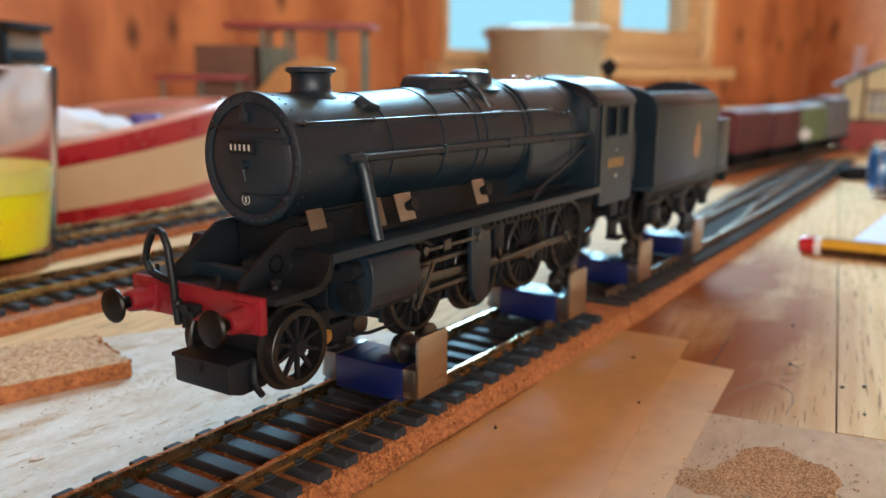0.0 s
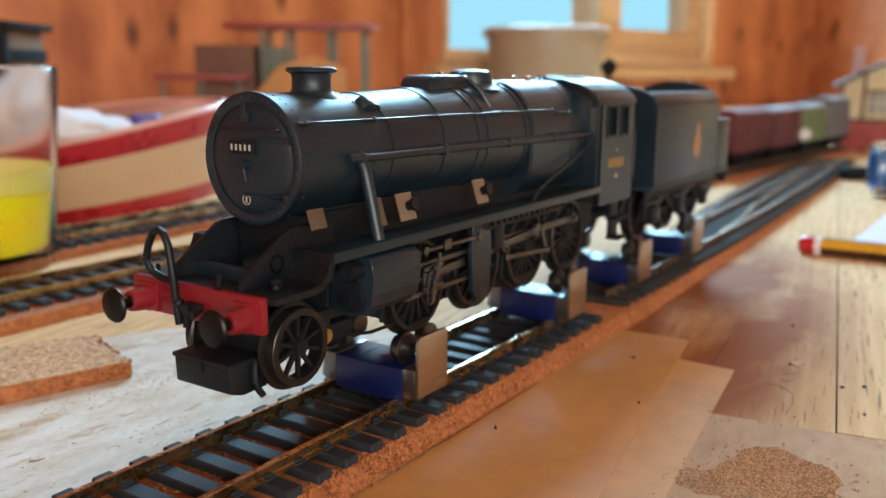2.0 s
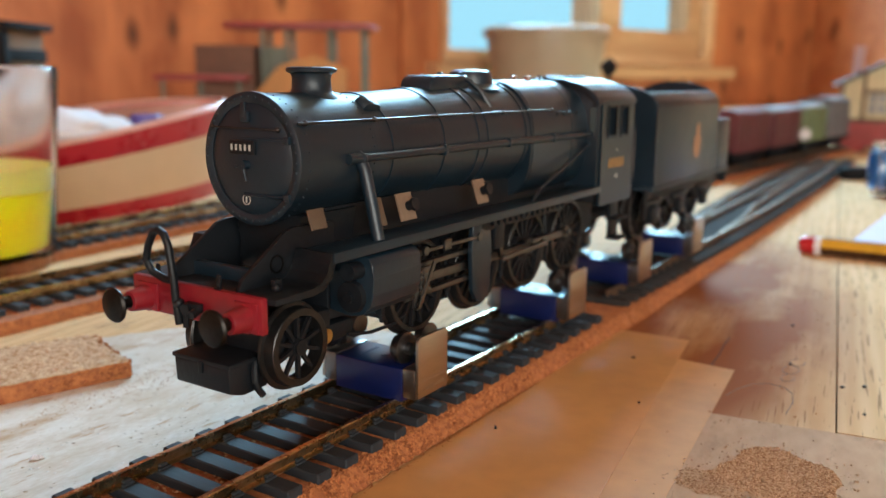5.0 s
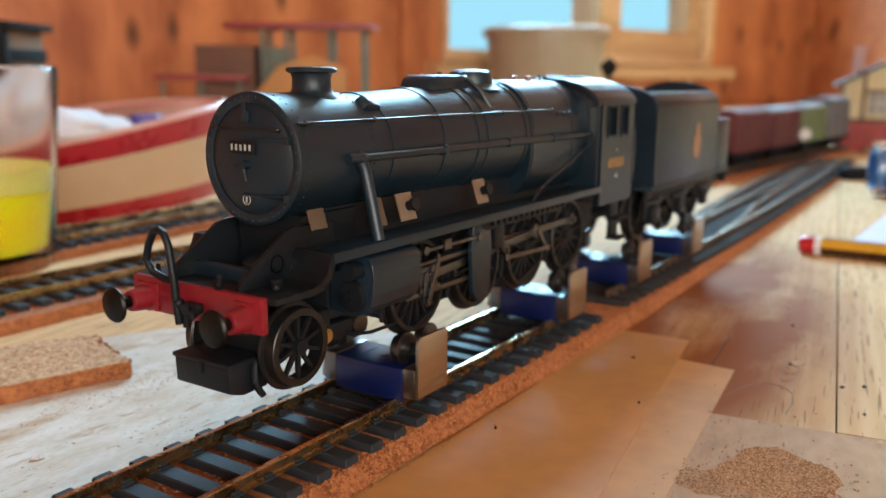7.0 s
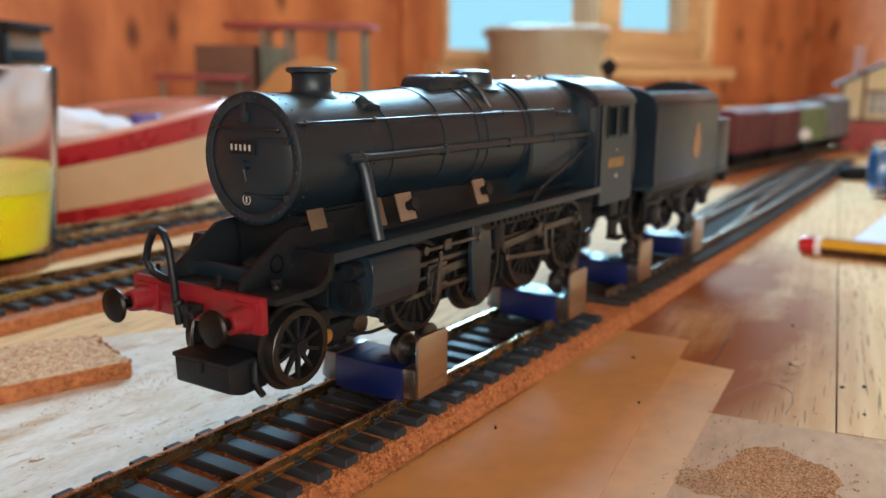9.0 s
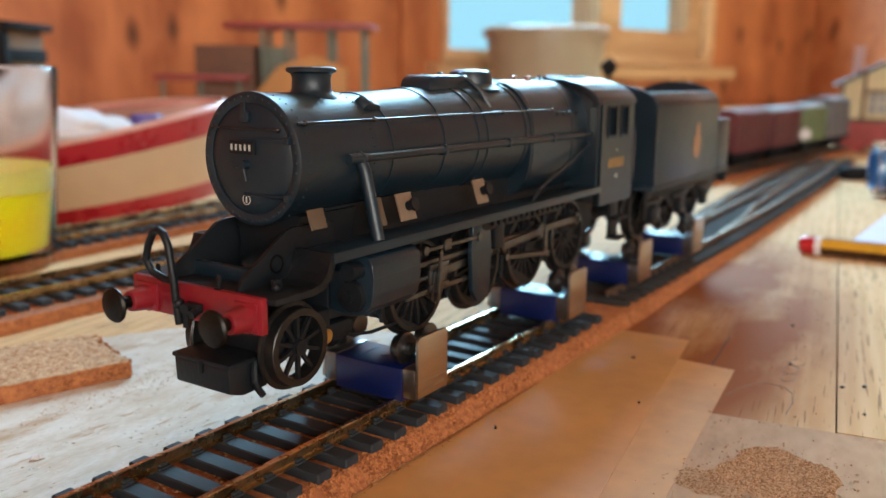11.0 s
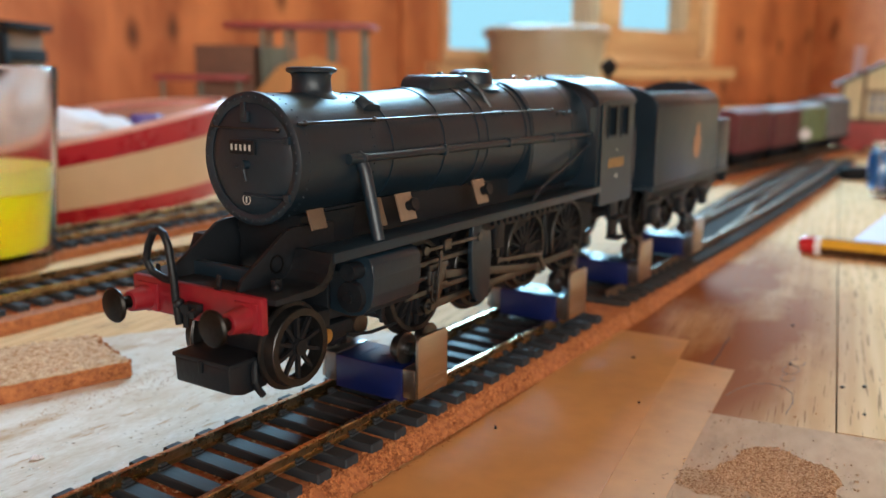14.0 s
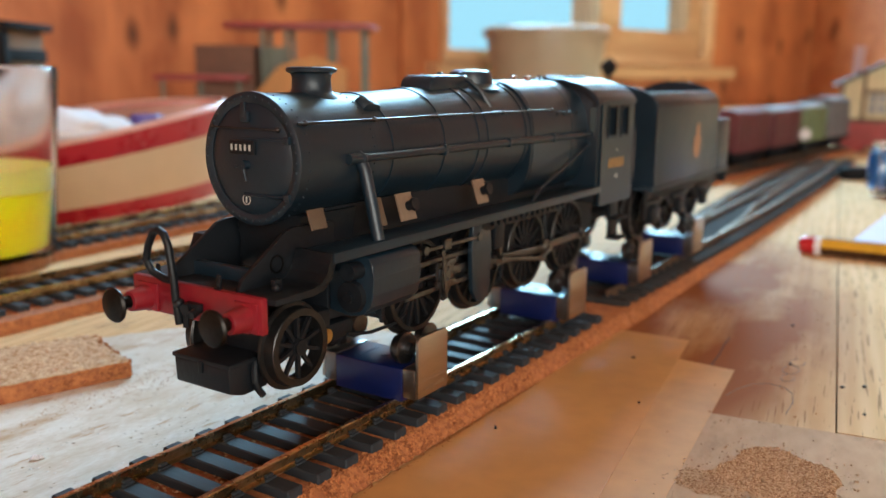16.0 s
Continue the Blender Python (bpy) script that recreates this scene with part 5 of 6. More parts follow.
def grains(spots, r0, r1, flat, seed):
    """Many loose irregular grains as one mesh: squashed eight-sided bits."""
    rnd = random.Random(seed * 17 + 5)
    bm = B()
    corners = ((1, 0, 0), (0, 1, 0), (-1, 0, 0), (0, -1, 0), (0, 0, 1), (0, 0, -1))
    faces = ((0, 1, 4), (1, 2, 4), (2, 3, 4), (3, 0, 4), (1, 0, 5), (2, 1, 5), (3, 2, 5), (0, 3, 5))
    for x, y, z in spots:
        r, a = rnd.uniform(r0, r1), rnd.uniform(0, 6.283)
        c, s, k = math.cos(a), math.sin(a), rnd.uniform(0.45, 0.9)
        tip = rnd.uniform(-0.3, 0.3)
        vs = []
        for px, py, pz in corners:
            px, py = px * r * rnd.uniform(0.8, 1.2), py * r * k * rnd.uniform(0.8, 1.2)
            vs.append(bm.verts.new((x + c * px - s * py, y + s * px + c * py, z + pz * r * flat + tip * px * flat)))
        for f in faces:
            bm.faces.new([vs[i] for i in f])
    return bm


def sheet(name, pts, z0, z1, material, label, category):
    return solid(name, prism(B(), pts, "Z", z0, z1), material, (0, 0, 0), label, category)


def build_foreground():
    sheet("filler_patch", ragged([(-150, 15.6), (-40, 15.6), (60, 15.6), (100, 15.6), (97, 36), (88, 56), (74, 82), (46, 98), (20, 112), (-150, 118)], 3, 0.8, 5), 0.02, 0.35, PLASTER, "white smeared filler patch on the table top", "filler patch")
    sheet("brown_paper", [(-40, -40), (122.5, -27.5), (121.2, -54.5), (47.3, -62.6), (-40, -72.2)], 0.02, 0.2, PAPER_PALE, "pale brown paper sheet beside the track", "paper")
    sheet("brown_paper", [(-40, -18.2), (70, -18.9), (137.5, -17.4), (138.6, -37.6), (40.8, -53.0), (-40, -65.7)], 0.24, 0.4, PAPER_TAN, "smooth orange-brown paper sheet overlapping a paler one", "paper")
    # loose cork slab
    slab = thing("cork_slab", (33, 63, 0.4), "loose granular cork tile offcut lying flat", "cork tile", turn=(0, 0, 162))
    bm = prism(B(), ragged([(0, 0), (95, 2), (95, -31), (2, -27)], 2.0, 0.35, 8), "Z", 0, 3.9, 0.25)
    part("cork_body", bm, CORK, slab, "darker cut edge", angle=60)
    part("cork_face", prism(B(), ragged([(0.2, -0.2), (94.5, 1.8), (94.5, -30.6), (2.2, -26.6)], 1.5, 0.3, 9), "Z", 3.88, 4.15), CORK_PALE, slab, "pale granular top face", angle=60)
    rnd = random.Random(12)
    ob = part("cork_granules", grains([(rnd.uniform(1, 94), rnd.uniform(-28, -0.5), 4.1) for _ in range(3200)], 0.45, 1.25, 0.26, 1), FLAKE_PALE, slab, angle=15)
    ob["kind"] = "stuff"
    ob = part("edge_granules", grains([(rnd.uniform(0, 94), rnd.uniform(-0.1, 0.3) + 0.02 * 1, rnd.uniform(0.2, 3.9)) for _ in range(900)] + [(rnd.uniform(-0.2, 0.4) , -rnd.uniform(0, 27), rnd.uniform(0.2, 3.9)) for _ in range(300)], 0.3, 0.75, 0.7, 2), FLAKE_DARK, slab, angle=15)
    ob["kind"] = "stuff"

    # crumbs
    def crumbs(name, n, cx, cy, rx, ry, r0, r1, material, label, seed, z=0.0, flat=0.6):
        rnd = random.Random(seed)
        spots = []
        while len(spots) < n:
            a, d = rnd.uniform(0, 6.283), rnd.random() ** 0.5 if rnd.random() < 0.86 else abs(rnd.gauss(0, 0.75))
            k = 1 + 0.35 * noise.noise(Vector((1.6 * math.cos(a), 1.6 * math.sin(a), seed * 3.7)))
            spots.append((cx + rx * d * k * math.cos(a), cy + ry * d * k * math.sin(a), z + 0.1))
        return solid(name, grains(spots, r0, r1, flat, seed), material, (0, 0, 0), label, "crumbs", kind="stuff", angle=15)
    crumbs("cork_crumbs", 5600, 67, -76.5, 10.5, 11.0, 0.12, 0.45, FLAKE_HEAP, "scatter of pale cork crumbs on the table top", 3, 0.2, 0.5)
    crumbs("cork_crumbs", 1500, 57.5, -68.5, 6.0, 7.0, 0.1, 0.36, FLAKE_HEAP, "thin spread of cork crumbs beside the heap", 23, 0.2, 0.4)
    crumbs("cork_crumbs", 260, 67, -77, 13.0, 13.0, 0.06, 0.18, FLAKE_PALE, "stray cork crumbs round the heap", 21, 0.2, 0.4)
    crumbs("cork_crumbs", 420, 27, 58, 24, 6, 0.08, 0.3, FLAKE_PALE, "loose cork crumbs beside the cork tile", 4, 0.35, 0.4)
    crumbs("cork_crumbs", 500, 20, 17.0, 70, 1.4, 0.12, 0.4, FLAKE_PALE, "fine crumbs along the edge of the track", 6, 0.35)
    crumbs("cork_crumbs", 260, 45, -18.6, 70, 1.6, 0.12, 0.4, FLAKE_DARK, "dark crumbs fallen from the cork edge", 7, 0.2)
    crumbs("dark_specks", 90, 150, -62, 90, 34, 0.1, 0.4, FLAKE_DARK, "small dark specks scattered on the table top", 9, 0.1, 0.5)
    crumbs("filler_flakes", 700, 10, 50, 75, 34, 0.12, 0.55, FLAKE_WHITE, "flakes and nicks in the filler", 15, 0.3, 0.25)
    crumbs("white_crumb", 5, -5.0, 40.0, 0.7, 0.7, 0.5, 0.9, CLOTH, "single white crumb on the filler", 2, 0.5, 0.8)
    crumbs("track_crumbs", 900, 10, TY, 75, 7, 0.2, 0.5, FLAKE_PALE, "pale crumbs between the sleepers", 14, CORK_TOP)
    # the broken grain of the cork edge beside the near rail
    rnd = random.Random(31)
    spots = []
    for _ in range(7000):
        x, f = rnd.uniform(-60, 160), rnd.random()
        y0 = float(np.interp(x, (60, 160), (-15.0, -16.6)))
        spots.append((x, y0 - 2.4 * f + rnd.uniform(-0.15, 0.15), CORK_TOP * (1 - f) + 0.1))
    for _ in range(2500):
        x = rnd.uniform(-60, 160)
        spots.append((x, rnd.uniform(-15.4, -13.2), CORK_TOP + 0.03))
    solid("cork_grains", grains(spots, 0.2, 0.55, 0.8, 5), FLAKE_DARK, (0, 0, 0), "coarse broken grains on the cork edge", "cork grains", kind="stuff", angle=15)
    for x, y, l, w in ((56, -23.6, 1.4, 0.5), (115, -30.5, 1.0, 0.6), (86, -43, 0.6, 0.5), (127, -83.1, 1.0, 0.8), (123.6, -78.8, 0.9, 0.7), (108, -85.7, 0.7, 0.5), (134, -65.1, 0.8, 0.6), (171, -58, 1.0, 0.6)):
        solid("dark_chip", box(B(), -l / 2, l / 2, -w / 2, w / 2, 0, 0.4, 0.12, 1), BLACK_DULL, (x, y, 0.4 if y > -45 and x < 125 else 0.05), "tiny dark chip lying on the table", "chip", "dark chips", turn=(0, 0, x * 7))
    # faint pencilled arcs on the wood
    bm = B()
    tube(bm, [(103, -57.5, 0), (109, -58.6, 0), (114, -60.6, 0), (116.6, -63.5, 0), (116.2, -67.2, 0), (113, -69.8, 0), (107, -71.2, 0), (99, -71.4, 0)], 0.1, 5)
    for cx, cy, r, a0, a1 in ((123.5, -66.6, 2.2, 0.3, 5.4), (130, -66.0, 2.6, 1.0, 6.6), (137, -66.2, 2.4, 0.0, 5.2)):
        tube(bm, [(cx + 1.3 * r * math.cos(a), cy + 0.7 * r * math.sin(a), 0.0) for a in np.linspace(a0, a1, 24)], 0.09, 5)
    solid("pencil_line", bm, mat("graphite", (0.22, 0.15, 0.10), 0.6, vary=0.3), (0, 0, 0.02), "faint curved pencil lines drawn on the plywood", "pencil marks")
    solid("scratch", tube(B(), [(119, -49.3, 0), (124, -48.2, 0), (133, -47.6, 0), (141, -46.3, 0), (149, -45.8, 0)], 0.22, 6), BLACK_DULL, (0, 0, -0.1), "dark curved scratch in the stained plywood", "scratch")
    # pencil
    p = thing("pencil", (287.5, -36.0, 3.7), "yellow and black striped pencil with a red dipped end", "pencil", turn=(0, 0, -88))
    for k in range(6):
        a0, a1 = math.pi / 3 * k, math.pi / 3 * (k + 1)
        pts = [(3.9 * math.cos(a0), 3.9 * math.sin(a0)), (3.9 * math.cos(a1), 3.9 * math.sin(a1)), (0, 0)]
        part("stripe", prism(B(), pts, "X", 9.0, 165.0), PENCIL_BLACK if k % 2 else PENCIL_YELLOW, p)
    hexa = [(3.95 * math.cos(math.pi / 3 * k), 3.95 * math.sin(math.pi / 3 * k)) for k in range(6)]
    part("white_ring", prism(B(), hexa, "X", 6.4, 9.0), CLOTH, p)
    bm = lathe(B(), [(0.0, 0.5), (0.3, 2.2), (1.2, 3.4), (2.4, 3.8), (6.4, 3.85)], "X", (0, 0, 0), 24)
    part("dipped_end", bm, PENCIL_RED, p, "red dipped end")
    # lilac paper, tape roll, small black box
    sheet("note_paper", [(331, -51), (425, -54), (432, -140), (322, -130)], 0.02, 0.25, LILAC, "pale lilac note paper lying flat", "paper")
    r = thing("tape_roll", (503, -44, 17.2), "clear tape roll with a blue core standing on edge", "tape roll", turn=(0, 0, 20))
    bm = lathe(B(), [(-8, 12.4), (-8, 17.2), (8, 17.2), (8, 12.4)], "Y", (0, 0, 0), 40, closed=True)
    part("tape", bm, glass("clear_tape", (0.80, 0.88, 0.95), 0.15), r, "clear wound tape")
    bm = lathe(B(), [(-9, 10.8), (-9, 12.3), (9, 12.3), (9, 10.8)], "Y", (0, 0, 0), 40, closed=True)
    part("core", bm, BLUE_CORE, r, "blue plastic core")
    bm = box(B(), 0, 22, -8, 8, 0, 8.6, 0.8)
    box(bm, 3, 19, -6, 6, 8.5, 9.4, 0.3)
    solid("small_case", bm, BLACK_MATT, (588, -4, 0), "small black plastic case on the table top", "case", turn=(0, 0, ACROSS))


def build_glass():
    g = thing("tumbler", (75, 211, 0), "straight glass tumbler half filled with yellow drink", "glass")
    outer = [(0.0, 26.5), (0.8, 28.2), (3, 29.0), (40, 32.2), (72, 34.6), (73.2, 34.3), (73.5, 33.9), (73.0, 33.5)]
    inner = [(40, 31.0), (8.5, 28.2), (6.2, 26.0), (5.6, 20), (5.4, 0.05)]
    part("glass_wall", lathe(B(), outer + inner, "Z", (0, 0, 0), 72), CLEAR, g, "thick clear glass", angle=50)
    part("drink", lathe(B(), [(5.7, 0.05), (5.9, 20), (6.5, 25.8), (8.7, 28.0), (27.8, 29.75), (29.2, 29.9), (28.6, 29.0), (28.0, 0.05)], "Z", (0, 0, 0), 64), YELLOW, g, "cloudy yellow drink")
    film = lathe(B(), [(29.3, 29.93), (33.5, 30.25), (37.5, 30.55), (37.4, 30.35), (33.5, 30.05), (29.3, 29.75)], "Z", (0, 0, 0), 64, closed=True)
    part("drink_film", film, FILM, g, "pale film of drink clinging to the glass")


def build_tub():
    t = thing("plastic_tub", (196, 308, 0), "red and cream boat-shaped plastic tub holding white cloth", "tub", turn=(0, 0, 11))
    n = 72

    def outline(k):
        out = []
        for i in range(n):
            a = 2 * math.pi * i / n
            c, s = math.cos(a), math.sin(a)
            x = (112 if c > 0 else 100) * k * math.copysign(abs(c) ** 0.9, c)
            out.append((x, 46 * k * math.copysign(abs(s) ** (1.25 if c > 0 else 0.9), s)))
        return out

    def top(x):
        return 45.0 + 0.125 * x - 0.00045 * max(0.0, x) ** 2

    def shell(levels, name, material, label="", thick=1.6):
        """levels: (share of the height, spread) pairs from low to high."""
        bm = B()
        rings = []
        for side in (0, 1):
            rs = []
            for f, k in levels:
                rs.append([bm.verts.new((x, y, max(0.0, f * top(x)))) for x, y in outline(k - (thick / 46 if side else 0))])
            rings.append(rs)
        seq = rings[0] + list(reversed(rings[1])) + [rings[0][0]]
        for r0, r1 in zip(seq, seq[1:]):
            for i in range(n):
                bm.faces.new((r0[i], r0[(i + 1) % n], r1[(i + 1) % n], r1[i]))
        return part(name, bm, material, t, label, angle=45)
    shell([(0.0, 0.86), (0.09, 0.89), (0.19, 0.905)], "base_band", RED_PLASTIC, "glossy red lower band")
    shell([(0.19, 0.90), (0.45, 0.93), (0.74, 0.95)], "side_wall", CREAM_PLASTIC, "cream side wall")
    shell([(0.74, 0.955), (0.86, 0.985), (1.0, 1.0)], "upper_band", RED_PLASTIC, "glossy red upper band")
    shell([(1.0, 0.985), (1.03, 0.98), (1.06, 0.955)], "rim", PINK_CLEAR, "clear pinkish rim", 1.0)
    shell([(0.30, 0.87), (0.7, 0.90), (0.985, 0.945)], "liner", LINER, "dull pinkish inner wall", 1.2)
    bm = prism(B(), [(x, y) for x, y in outline(0.86)], "Z", 0.5, 3.0)
    part("bottom", bm, CREAM_PLASTIC, t)
    bm = B()
    bmesh.ops.create_icosphere(bm, subdivisions=4, radius=1.0)
    for v in bm.verts:
        k = 1 + 0.22 * noise.noise(v.co * 2.3) + 0.1 * noise.noise(v.co * 6)
        v.co = Vector((-20 + v.co.x * 42 * k, v.co.y * 30 * k, 32 + v.co.z * 14 * k))
    solid("cloth", bm, CLOTH, (197, 308, 6), "crumpled white cloth inside the tub", "cloth", turn=(0, 0, 4), angle=60)
    solid("purple_cap", lathe(B(), [(0, 9), (0.5, 9.5), (8, 9.2), (9, 8)], "Z", (0, 0, 0), 24), PURPLE, (235, 312, 39), "small purple cap in the tub", "cap")


def van(x, y, turn, body, roof, label, length=64, tall=0):
    t = thing("goods_van", (x, y, 8.0), label, "model wagon", "goods vans on the siding", turn=(0, 0, turn))
    bm = box(B(), 0, length, -14.5, 14.5, 10, 33 + tall, 0.4)
    b = part("body", bm, body, t)
    for k in range(9):
        xx = 4 + k * (length - 8) / 8
        for s in (-1, 1):
            part("rib", box(B(), xx - 0.7, xx + 0.7, s * 14.7 - 0.4, s * 14.7 + 0.4, 10.5, 32.5 + tall), body, b)
    arc = [(15.4 * math.sin(a), 31.2 + tall + 6.4 * (math.cos(a) - 0.25)) for a in np.linspace(-1.3, 1.3, 15)]
    part("roof", prism(B(), arc, "X", -0.8, length + 0.8, 0.2), roof, t, angle=40)
    part("underframe", box(B(), -1, length + 1, -13, 13, 6.5, 10, 0.3), BLACK_MATT, t)
    # dark block added between the wheels in place of the shade under the van
    part("brake_gear", box(B(), 16, length - 16, -9, 9, 0.8, 7, 0.4), BLACK_MATT, t)
    for xx in (14, length - 14):
        for s in (-1, 1):
            part("wheel", rod(B(), (xx, s * 7.2, 6.2), (xx, s * 10, 6.2), 6.2, seg=28), BLACK_MATT, t)
            part("axle_guard", box(B(), xx - 3, xx + 3, s * 12 - 0.6, s * 12 + 0.6, 3, 9, 0.2), BLACK_MATT, t)
    for xe, d in ((-1, -1), (length + 1, 1)):
        for s in (-1, 1):
            bm = rod(B(), (xe, s * 11.4, 8.6), (xe + d * 5, s * 11.4, 8.6), 1.2, seg=12)
            rod(bm, (xe + d * 5, s * 11.4, 8.6), (xe + d * 5.8, s * 11.4, 8.6), 2.6, seg=18)
            part("buffer", bm, BLACK_MATT, t)
    return t


DISC_WHITE = mat("white_disc_enamel", (0.62, 0.60, 0.60), 0.5, vary=0.15, scale=90)


def build_sidings():
    cork_strip("cork_underlay", [(470, 104), (840, 66)], [(470, 60), (700, 39), (840, 25)], "brown cork strip under the siding")
    track("track", [(480, 78.5), (846, 43.2)], "dark siding track with parked vans", chairs=False, metal=RAIL_DULL)
    h = math.degrees(math.atan2(-35.3, 366))
    d = Vector((366, -35.3)).normalized()
    o = Vector((480, 78.5))
    for s, body, roof, label, tall in ((66, MAROON, MAROON, "maroon model goods van with a maroon roof", 5), (143, MAROON, PALE_GREY, "maroon model goods van with a pale roof", 5), (220, GREEN, PALE_GREY, "dull green model goods van with a pale roof", 6), (297, GREY, GREY, "tall dark grey model goods van with a grey roof", 11)):
        p = o + d * s
        van(p.x, p.y, h, body, roof, label, tall=tall)
    t = thing("signal_disc", (683.5, 39.6, 0), "small pale disc signal on a post", "signal")
    part("post", rod(B(), (0, 0, 0), (0, 0, 22), 1.2, seg=10), BLACK_DULL, t)
    part("disc", rod(B(), (-0.8, -0.2, 25.5), (0.8, 0.2, 25.5), 4.8, seg=28), DISC_WHITE, t, "pale round disc")


def build_hut():
    h = thing("signal_box", (853, 42, 0), "model signal box with red brick base and cream boarded upper storey", "model building", turn=(0, 0, ACROSS - 22))
    w, d = 82, 60
    part("brick_base", box(B(), 0, w, 0, d, 0, 29, 0.3), HUT_RED, h, "red brick base")
    gable = [(2, 29), (w - 2, 29), (w - 2, 66), (w / 2, 86), (2, 66)]
    part("upper_wall", prism(B(), gable, "Y", 1.5, d - 1.5, 0.2), HUT_CREAM, h, "cream boarded wall")
    for s in (0, 1):
        pts = [(-5, 63.5), (w / 2, 87.0), (w / 2, 90.0), (-5, 66.5)]
        pts = [(w - x, z) for x, z in pts] if s else pts
        part("roof_slope", prism(B(), pts, "Y", -5, d + 5, 0.2), SLATE, h, "grey slate roof slope")
    for x0, x1, z0, z1 in ((0, 3.5, 29, 66), (w - 3.5, w, 29, 66), (20, 23, 29, 78), (0, w, 29, 33), (20, w, 58, 61)):
        part("frame_post", box(B(), x0, x1, -0.2, 1.7, z0, z1, 0.1), HUT_BROWN, h)
    for k in range(3):
        x = 26 + k * 17
        win = part("window", box(B(), x, x + 15.5, 0.6, 1.4, 38, 57, 0.1), PALE_GREY, h, "pale grey window")
        part("glazing_bar", box(B(), x + 7.2, x + 8.3, 0.2, 0.7, 38, 57), HUT_CREAM, win)
        part("glazing_bar", box(B(), x, x + 15.5, 0.25, 0.7, 47, 48), HUT_CREAM, win)
    bm = lathe(B(), [(70, 5.2), (100, 4.4), (101, 5.2), (104, 5.0), (104, 3.5)], "Z", (16, 34, 0), 20)
    part("chimney", bm, mat("pink_grey_chimney", (0.48, 0.30, 0.30), 0.6, vary=0.2), h, "pinkish grey chimney")
    solid("platform", box(B(), 0, 120, -34, -6, 0, 6, 0.4), mat("pale_platform", (0.56, 0.45, 0.33), 0.7, vary=0.2, scale=40), (858, 20, 0), "pale low platform before the signal box", "platform", turn=(0, 0, ACROSS + 8))


def build_background():
    # translucent storage tub in front of the window
    t = thing("storage_tub", (1330, 610, 0), "milky plastic storage tub with a lid near the window", "tub", turn=(0, 0, ACROSS))
    bm = lathe(B(), [(0, 88), (3, 91), (138, 106), (140, 106), (140, 102), (4, 86)], "Z", (0, 0, 0), 48)
    part("body", bm, WHITE_PLASTIC, t, angle=50)
    part("lid", lathe(B(), [(138, 111), (138, 113), (152, 113), (156, 108), (158, 60), (158, 1)], "Z", (0, 0, 0), 48), WHITE_PLASTIC, t, "milky lid")
    # canopy building
    c = thing("station_canopy", (611, 593, 0), "model platform canopy with a dull red flat roof on posts", "model building", turn=(0, 0, ACROSS))
    part("roof", prism(B(), [(-36, -28), (124, -28), (124, 34), (-36, 34)], "Z", 119, 125, 0.6), RED_ROOF, c, "flat dull red roof")
    for x in (4, 30, 76, 112):
        for y in (-18, 22):
            part("post", box(B(), x - 2.5, x + 2.5, y - 2.5, y + 2.5, 0, 119, 0.3), GREEN_GREY, c)
    part("kiosk", box(B(), 2, 26, -14, 18, 0, 100, 0.5), GREEN_GREY, c)
    b = thing("station_building", (552, 645, 0), "brown model station building with a red lower roof", "model building", turn=(0, 0, ACROSS))
    part("wall", box(B(), 10, 72, -12, 30, 0, 101, 0.5), mat("dull_maroon_wall", (0.16, 0.075, 0.05), 0.85, vary=0.3), b, "dull maroon-brown walls")
    part("lower_roof", box(B(), -28, 70, -34, -8, 64, 70, 0.5), RED_ROOF, b, "dull red lower roof")
    for x in (-20, 20, 60):
        part("roof_post", box(B(), x - 2, x + 2, -31, -28, 0, 64, 0.3), GREEN_GREY, b)
    sheet_card = prism(B(), [(-34, 0), (80, 0), (80, 78), (44, 92), (8, 80), (-20, 48), (-34, 20)], "Y", -1.2, 1.2, 0.2)
    solid("cardboard_sheet", sheet_card, CARD, (584, 556, 0), "tan cardboard offcut propped upright", "cardboard", turn=(-6, 0, ACROSS))
    w = thing("model_building", (221, 508, 0), "tan model building with a dark overhanging roof", "model building", turn=(0, 0, ACROSS))
    part("wall", box(B(), 0, 44, 0, 60, 0, 100, 0.5), BUILDING_TAN, w)
    part("roof", box(B(), -20, 50, -6, 66, 100, 105, 0.8), BLACK_MATT, w, "dark flat roof")
    part("dark_band", box(B(), -2, 46, -2, 62, 78, 87, 0.4), BLACK_MATT, w)
    part("corner_post", box(B(), 40, 47, -3, 4, 0, 99, 0.4), BLACK_MATT, w)
    # post with a round head beyond the cab, added for an unidentified dark shape
    l = thing("round_topped_post", (505, 143, 0), "small black post with a round head", "lamp post")
    part("post", rod(B(), (0, 0, 0), (0, 0, 78), 1.5, seg=10), BLACK_MATT, l)
    part("lamp_head", lathe(B(), [(72, 2), (75, 5), (80, 6), (83, 3), (85, 0.5)], "Z", (0, 0, 0), 20), BLACK_MATT, l)


build_foreground()
build_glass()
build_tub()
build_sidings()
build_hut()
build_background()


# ---- what moves ----
def wheel_turn(t):
    """The near crank's angle in degrees, turning so that the engine would run forwards; it speeds up slowly."""
    return 0.0863366515 * t ** 3 + 0.7329831637 * t ** 2 + 134.84568 * t + 177.5585


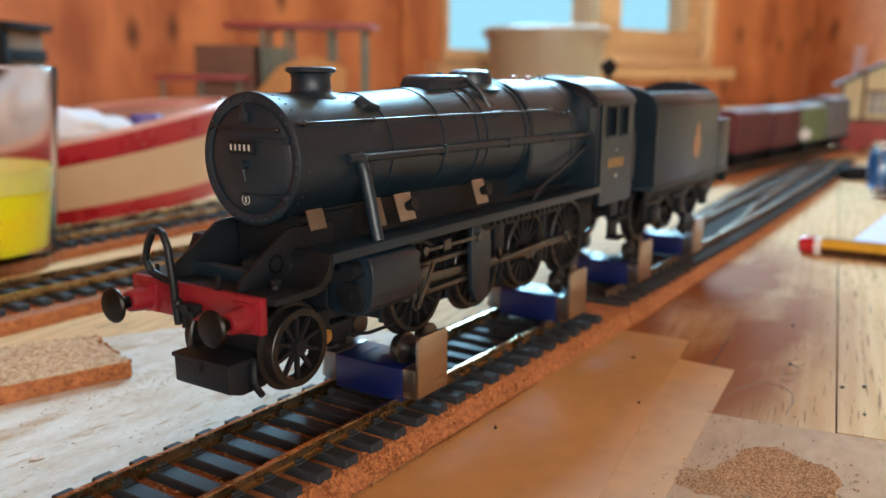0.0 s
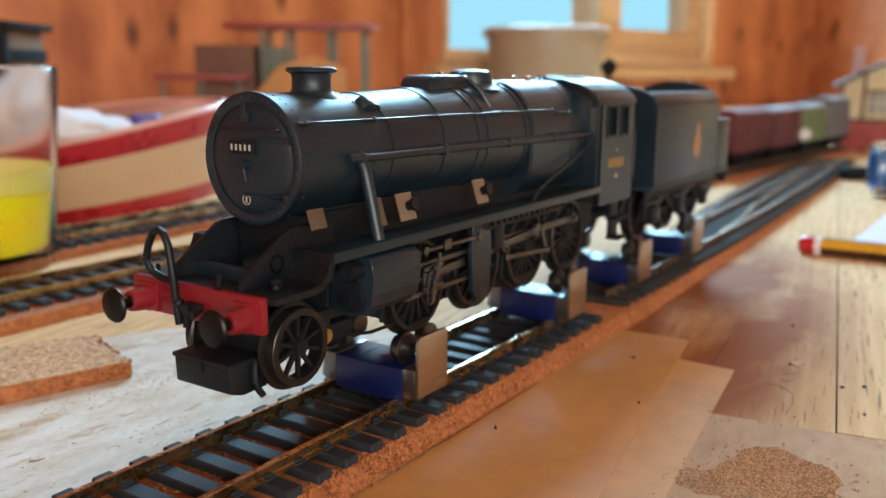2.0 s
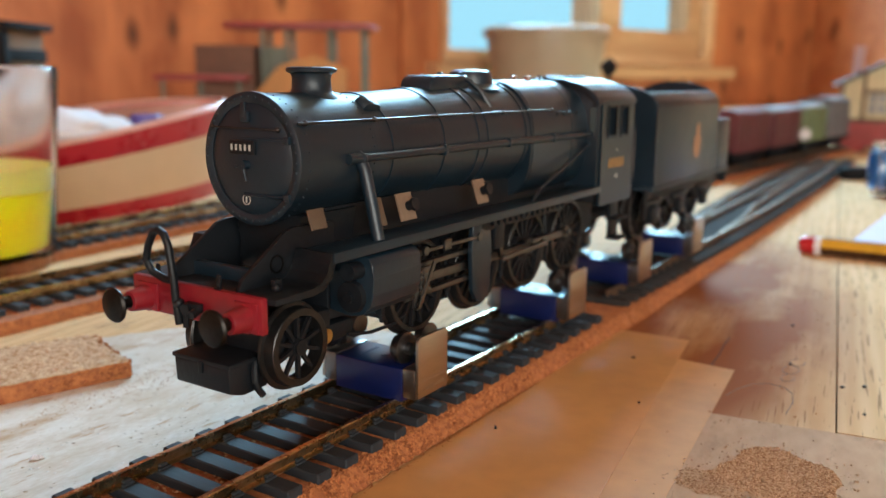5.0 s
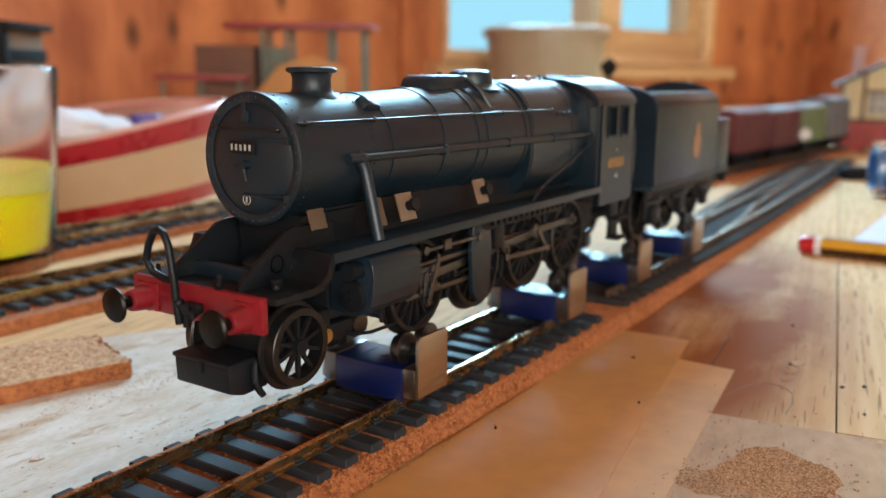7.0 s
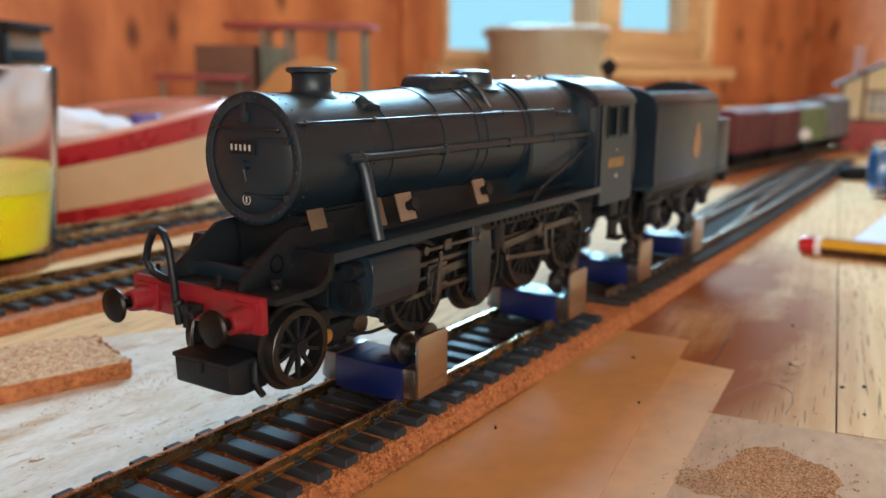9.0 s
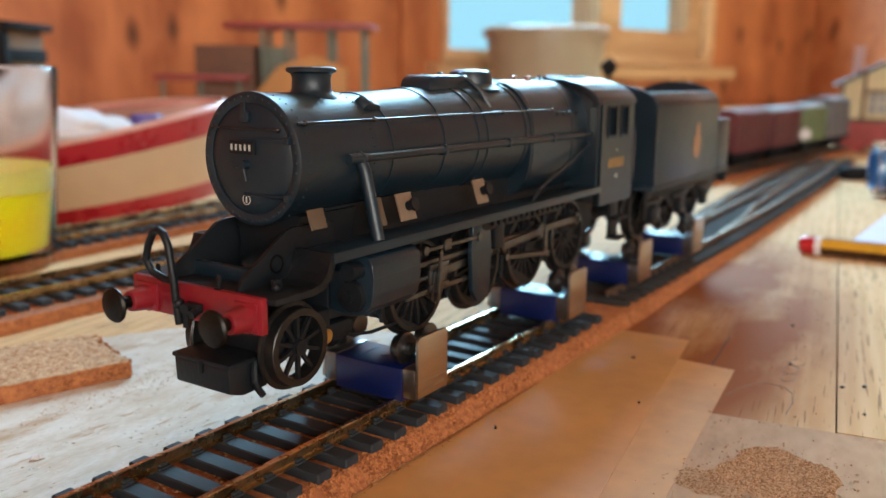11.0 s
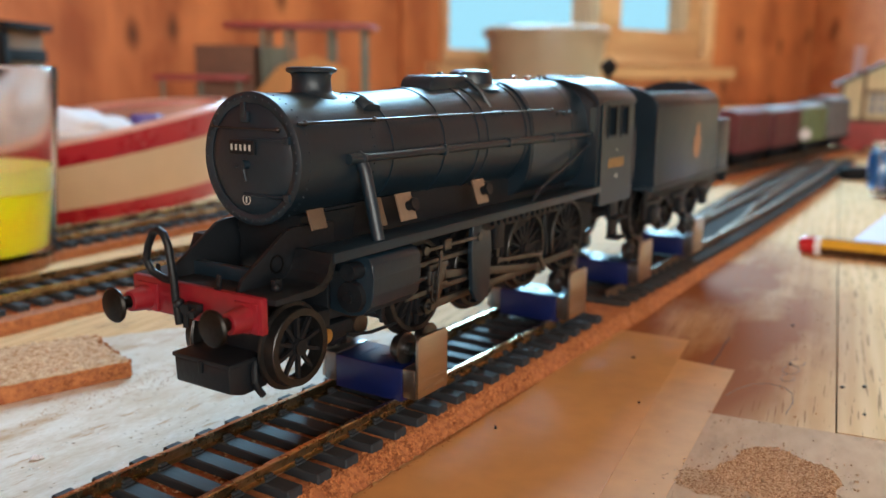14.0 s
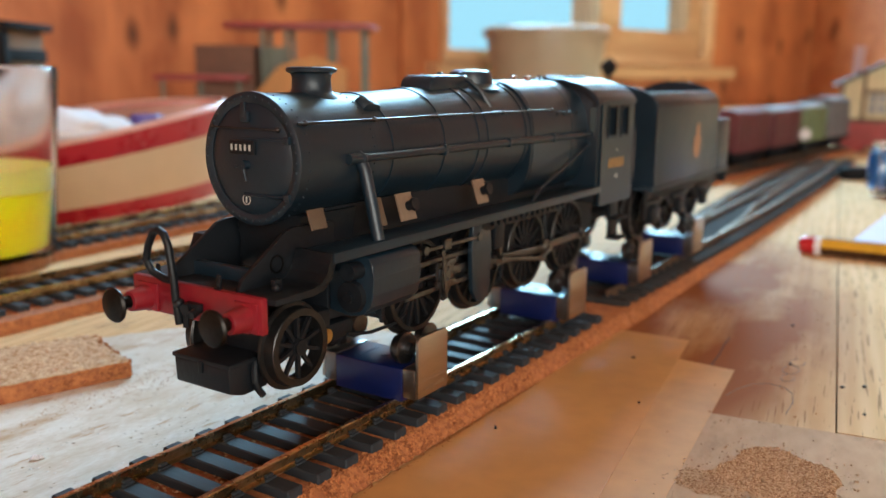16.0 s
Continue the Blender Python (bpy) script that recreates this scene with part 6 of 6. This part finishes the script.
def motions():
    times = [round(0.1 * i, 1) for i in range(161)]
    cz, rod_len, link_z, link_x = 11.6, 46.5, 16.4, 72.2
    for ax, ws in zip(AXLES, DRIVERS):
        walk(ws, [(t, pose(ax * MM, 0, AXLE_Z * MM, 0, -wheel_turn(t), 0)) for t in times])
    for side in (-1, 1):
        lead = 0.0 if side < 0 else 90.0
        rows = {k: [] for k in ("couple", "connect", "cross", "lever", "return", "eccentric", "link")}
        for t in times:
            a = radians(wheel_turn(t) + lead)
            px, pz = CRANK * math.cos(a), AXLE_Z + CRANK * math.sin(a)
            rows["couple"].append((t, pose((AXLES[0] + px) * MM, 0, pz * MM)))
            bx = AXLES[2] + px
            tilt = math.asin((pz - cz) / rod_len)
            hx = bx - rod_len * math.cos(tilt)
            rows["connect"].append((t, pose(bx * MM, 0, pz * MM, 0, -math.degrees(tilt), 0)))
            rows["cross"].append((t, pose(hx * MM, 0, cz * MM)))
            top_x = 48.0 + 0.12 * (hx - 47.0)
            rows["lever"].append((t, pose((hx - 1.8) * MM, 0, (cz - 4.2) * MM, 0, math.degrees(math.atan2(top_x - (hx - 1.8), 10.6)), 0)))
            # return crank set back from the pin towards a small throw
            ex, ez = AXLES[2] + 1.9 * math.cos(a - 1.6), AXLE_Z + 1.9 * math.sin(a - 1.6)
            rows["return"].append((t, pose(bx * MM, 0, pz * MM, 0, -math.degrees(math.atan2(ez - pz, ex - bx) - math.atan2(4.0, 2.6)), 0)))
            et = math.asin((ez - 10.9) / 20.4)
            fx = ex - 20.4 * math.cos(et)
            rows["eccentric"].append((t, pose(ex * MM, 0, ez * MM, 0, -math.degrees(et), 0)))
            sw = math.asin(max(-0.6, min(0.6, (fx - link_x) / 5.6)))
            rows["link"].append((t, pose(link_x * MM, 0, link_z * MM, 0, -math.degrees(sw), 0)))
        for k, r in rows.items():
            walk(RODS[k, side], r)
    # the rollers under the driving wheels turn against them
    for block, rollers in BLOCKS[:2]:
        for ob in rollers:
            at = ob.location.copy()
            walk(ob, [(t, Matrix.Translation(at) @ pose(0, 0, 0, 0, wheel_turn(t) * R_DRIVE / 3.2 * 0.5, 0)) for t in times])
    # the engine creeps a fraction of a millimetre on its rollers
    creep = [(0.0, 0.0), (0.5, 0.0), (1.0, 0.14), (2.2, 0.16), (2.6, 0.02), (3.2, 0.02), (3.6, 0.12), (5.0, 0.16), (6.8, 0.2), (7.5, 0.14), (9.0, 0.16), (12.0, 0.14), (13.0, 0.22), (13.5, 0.14), (15.0, 0.22), (15.5, 0.14), (16.0, 0.16)]
    walk(loco, [(t, pose(x * MM, 0, LOCO_Z * MM)) for t, x in creep])


motions()
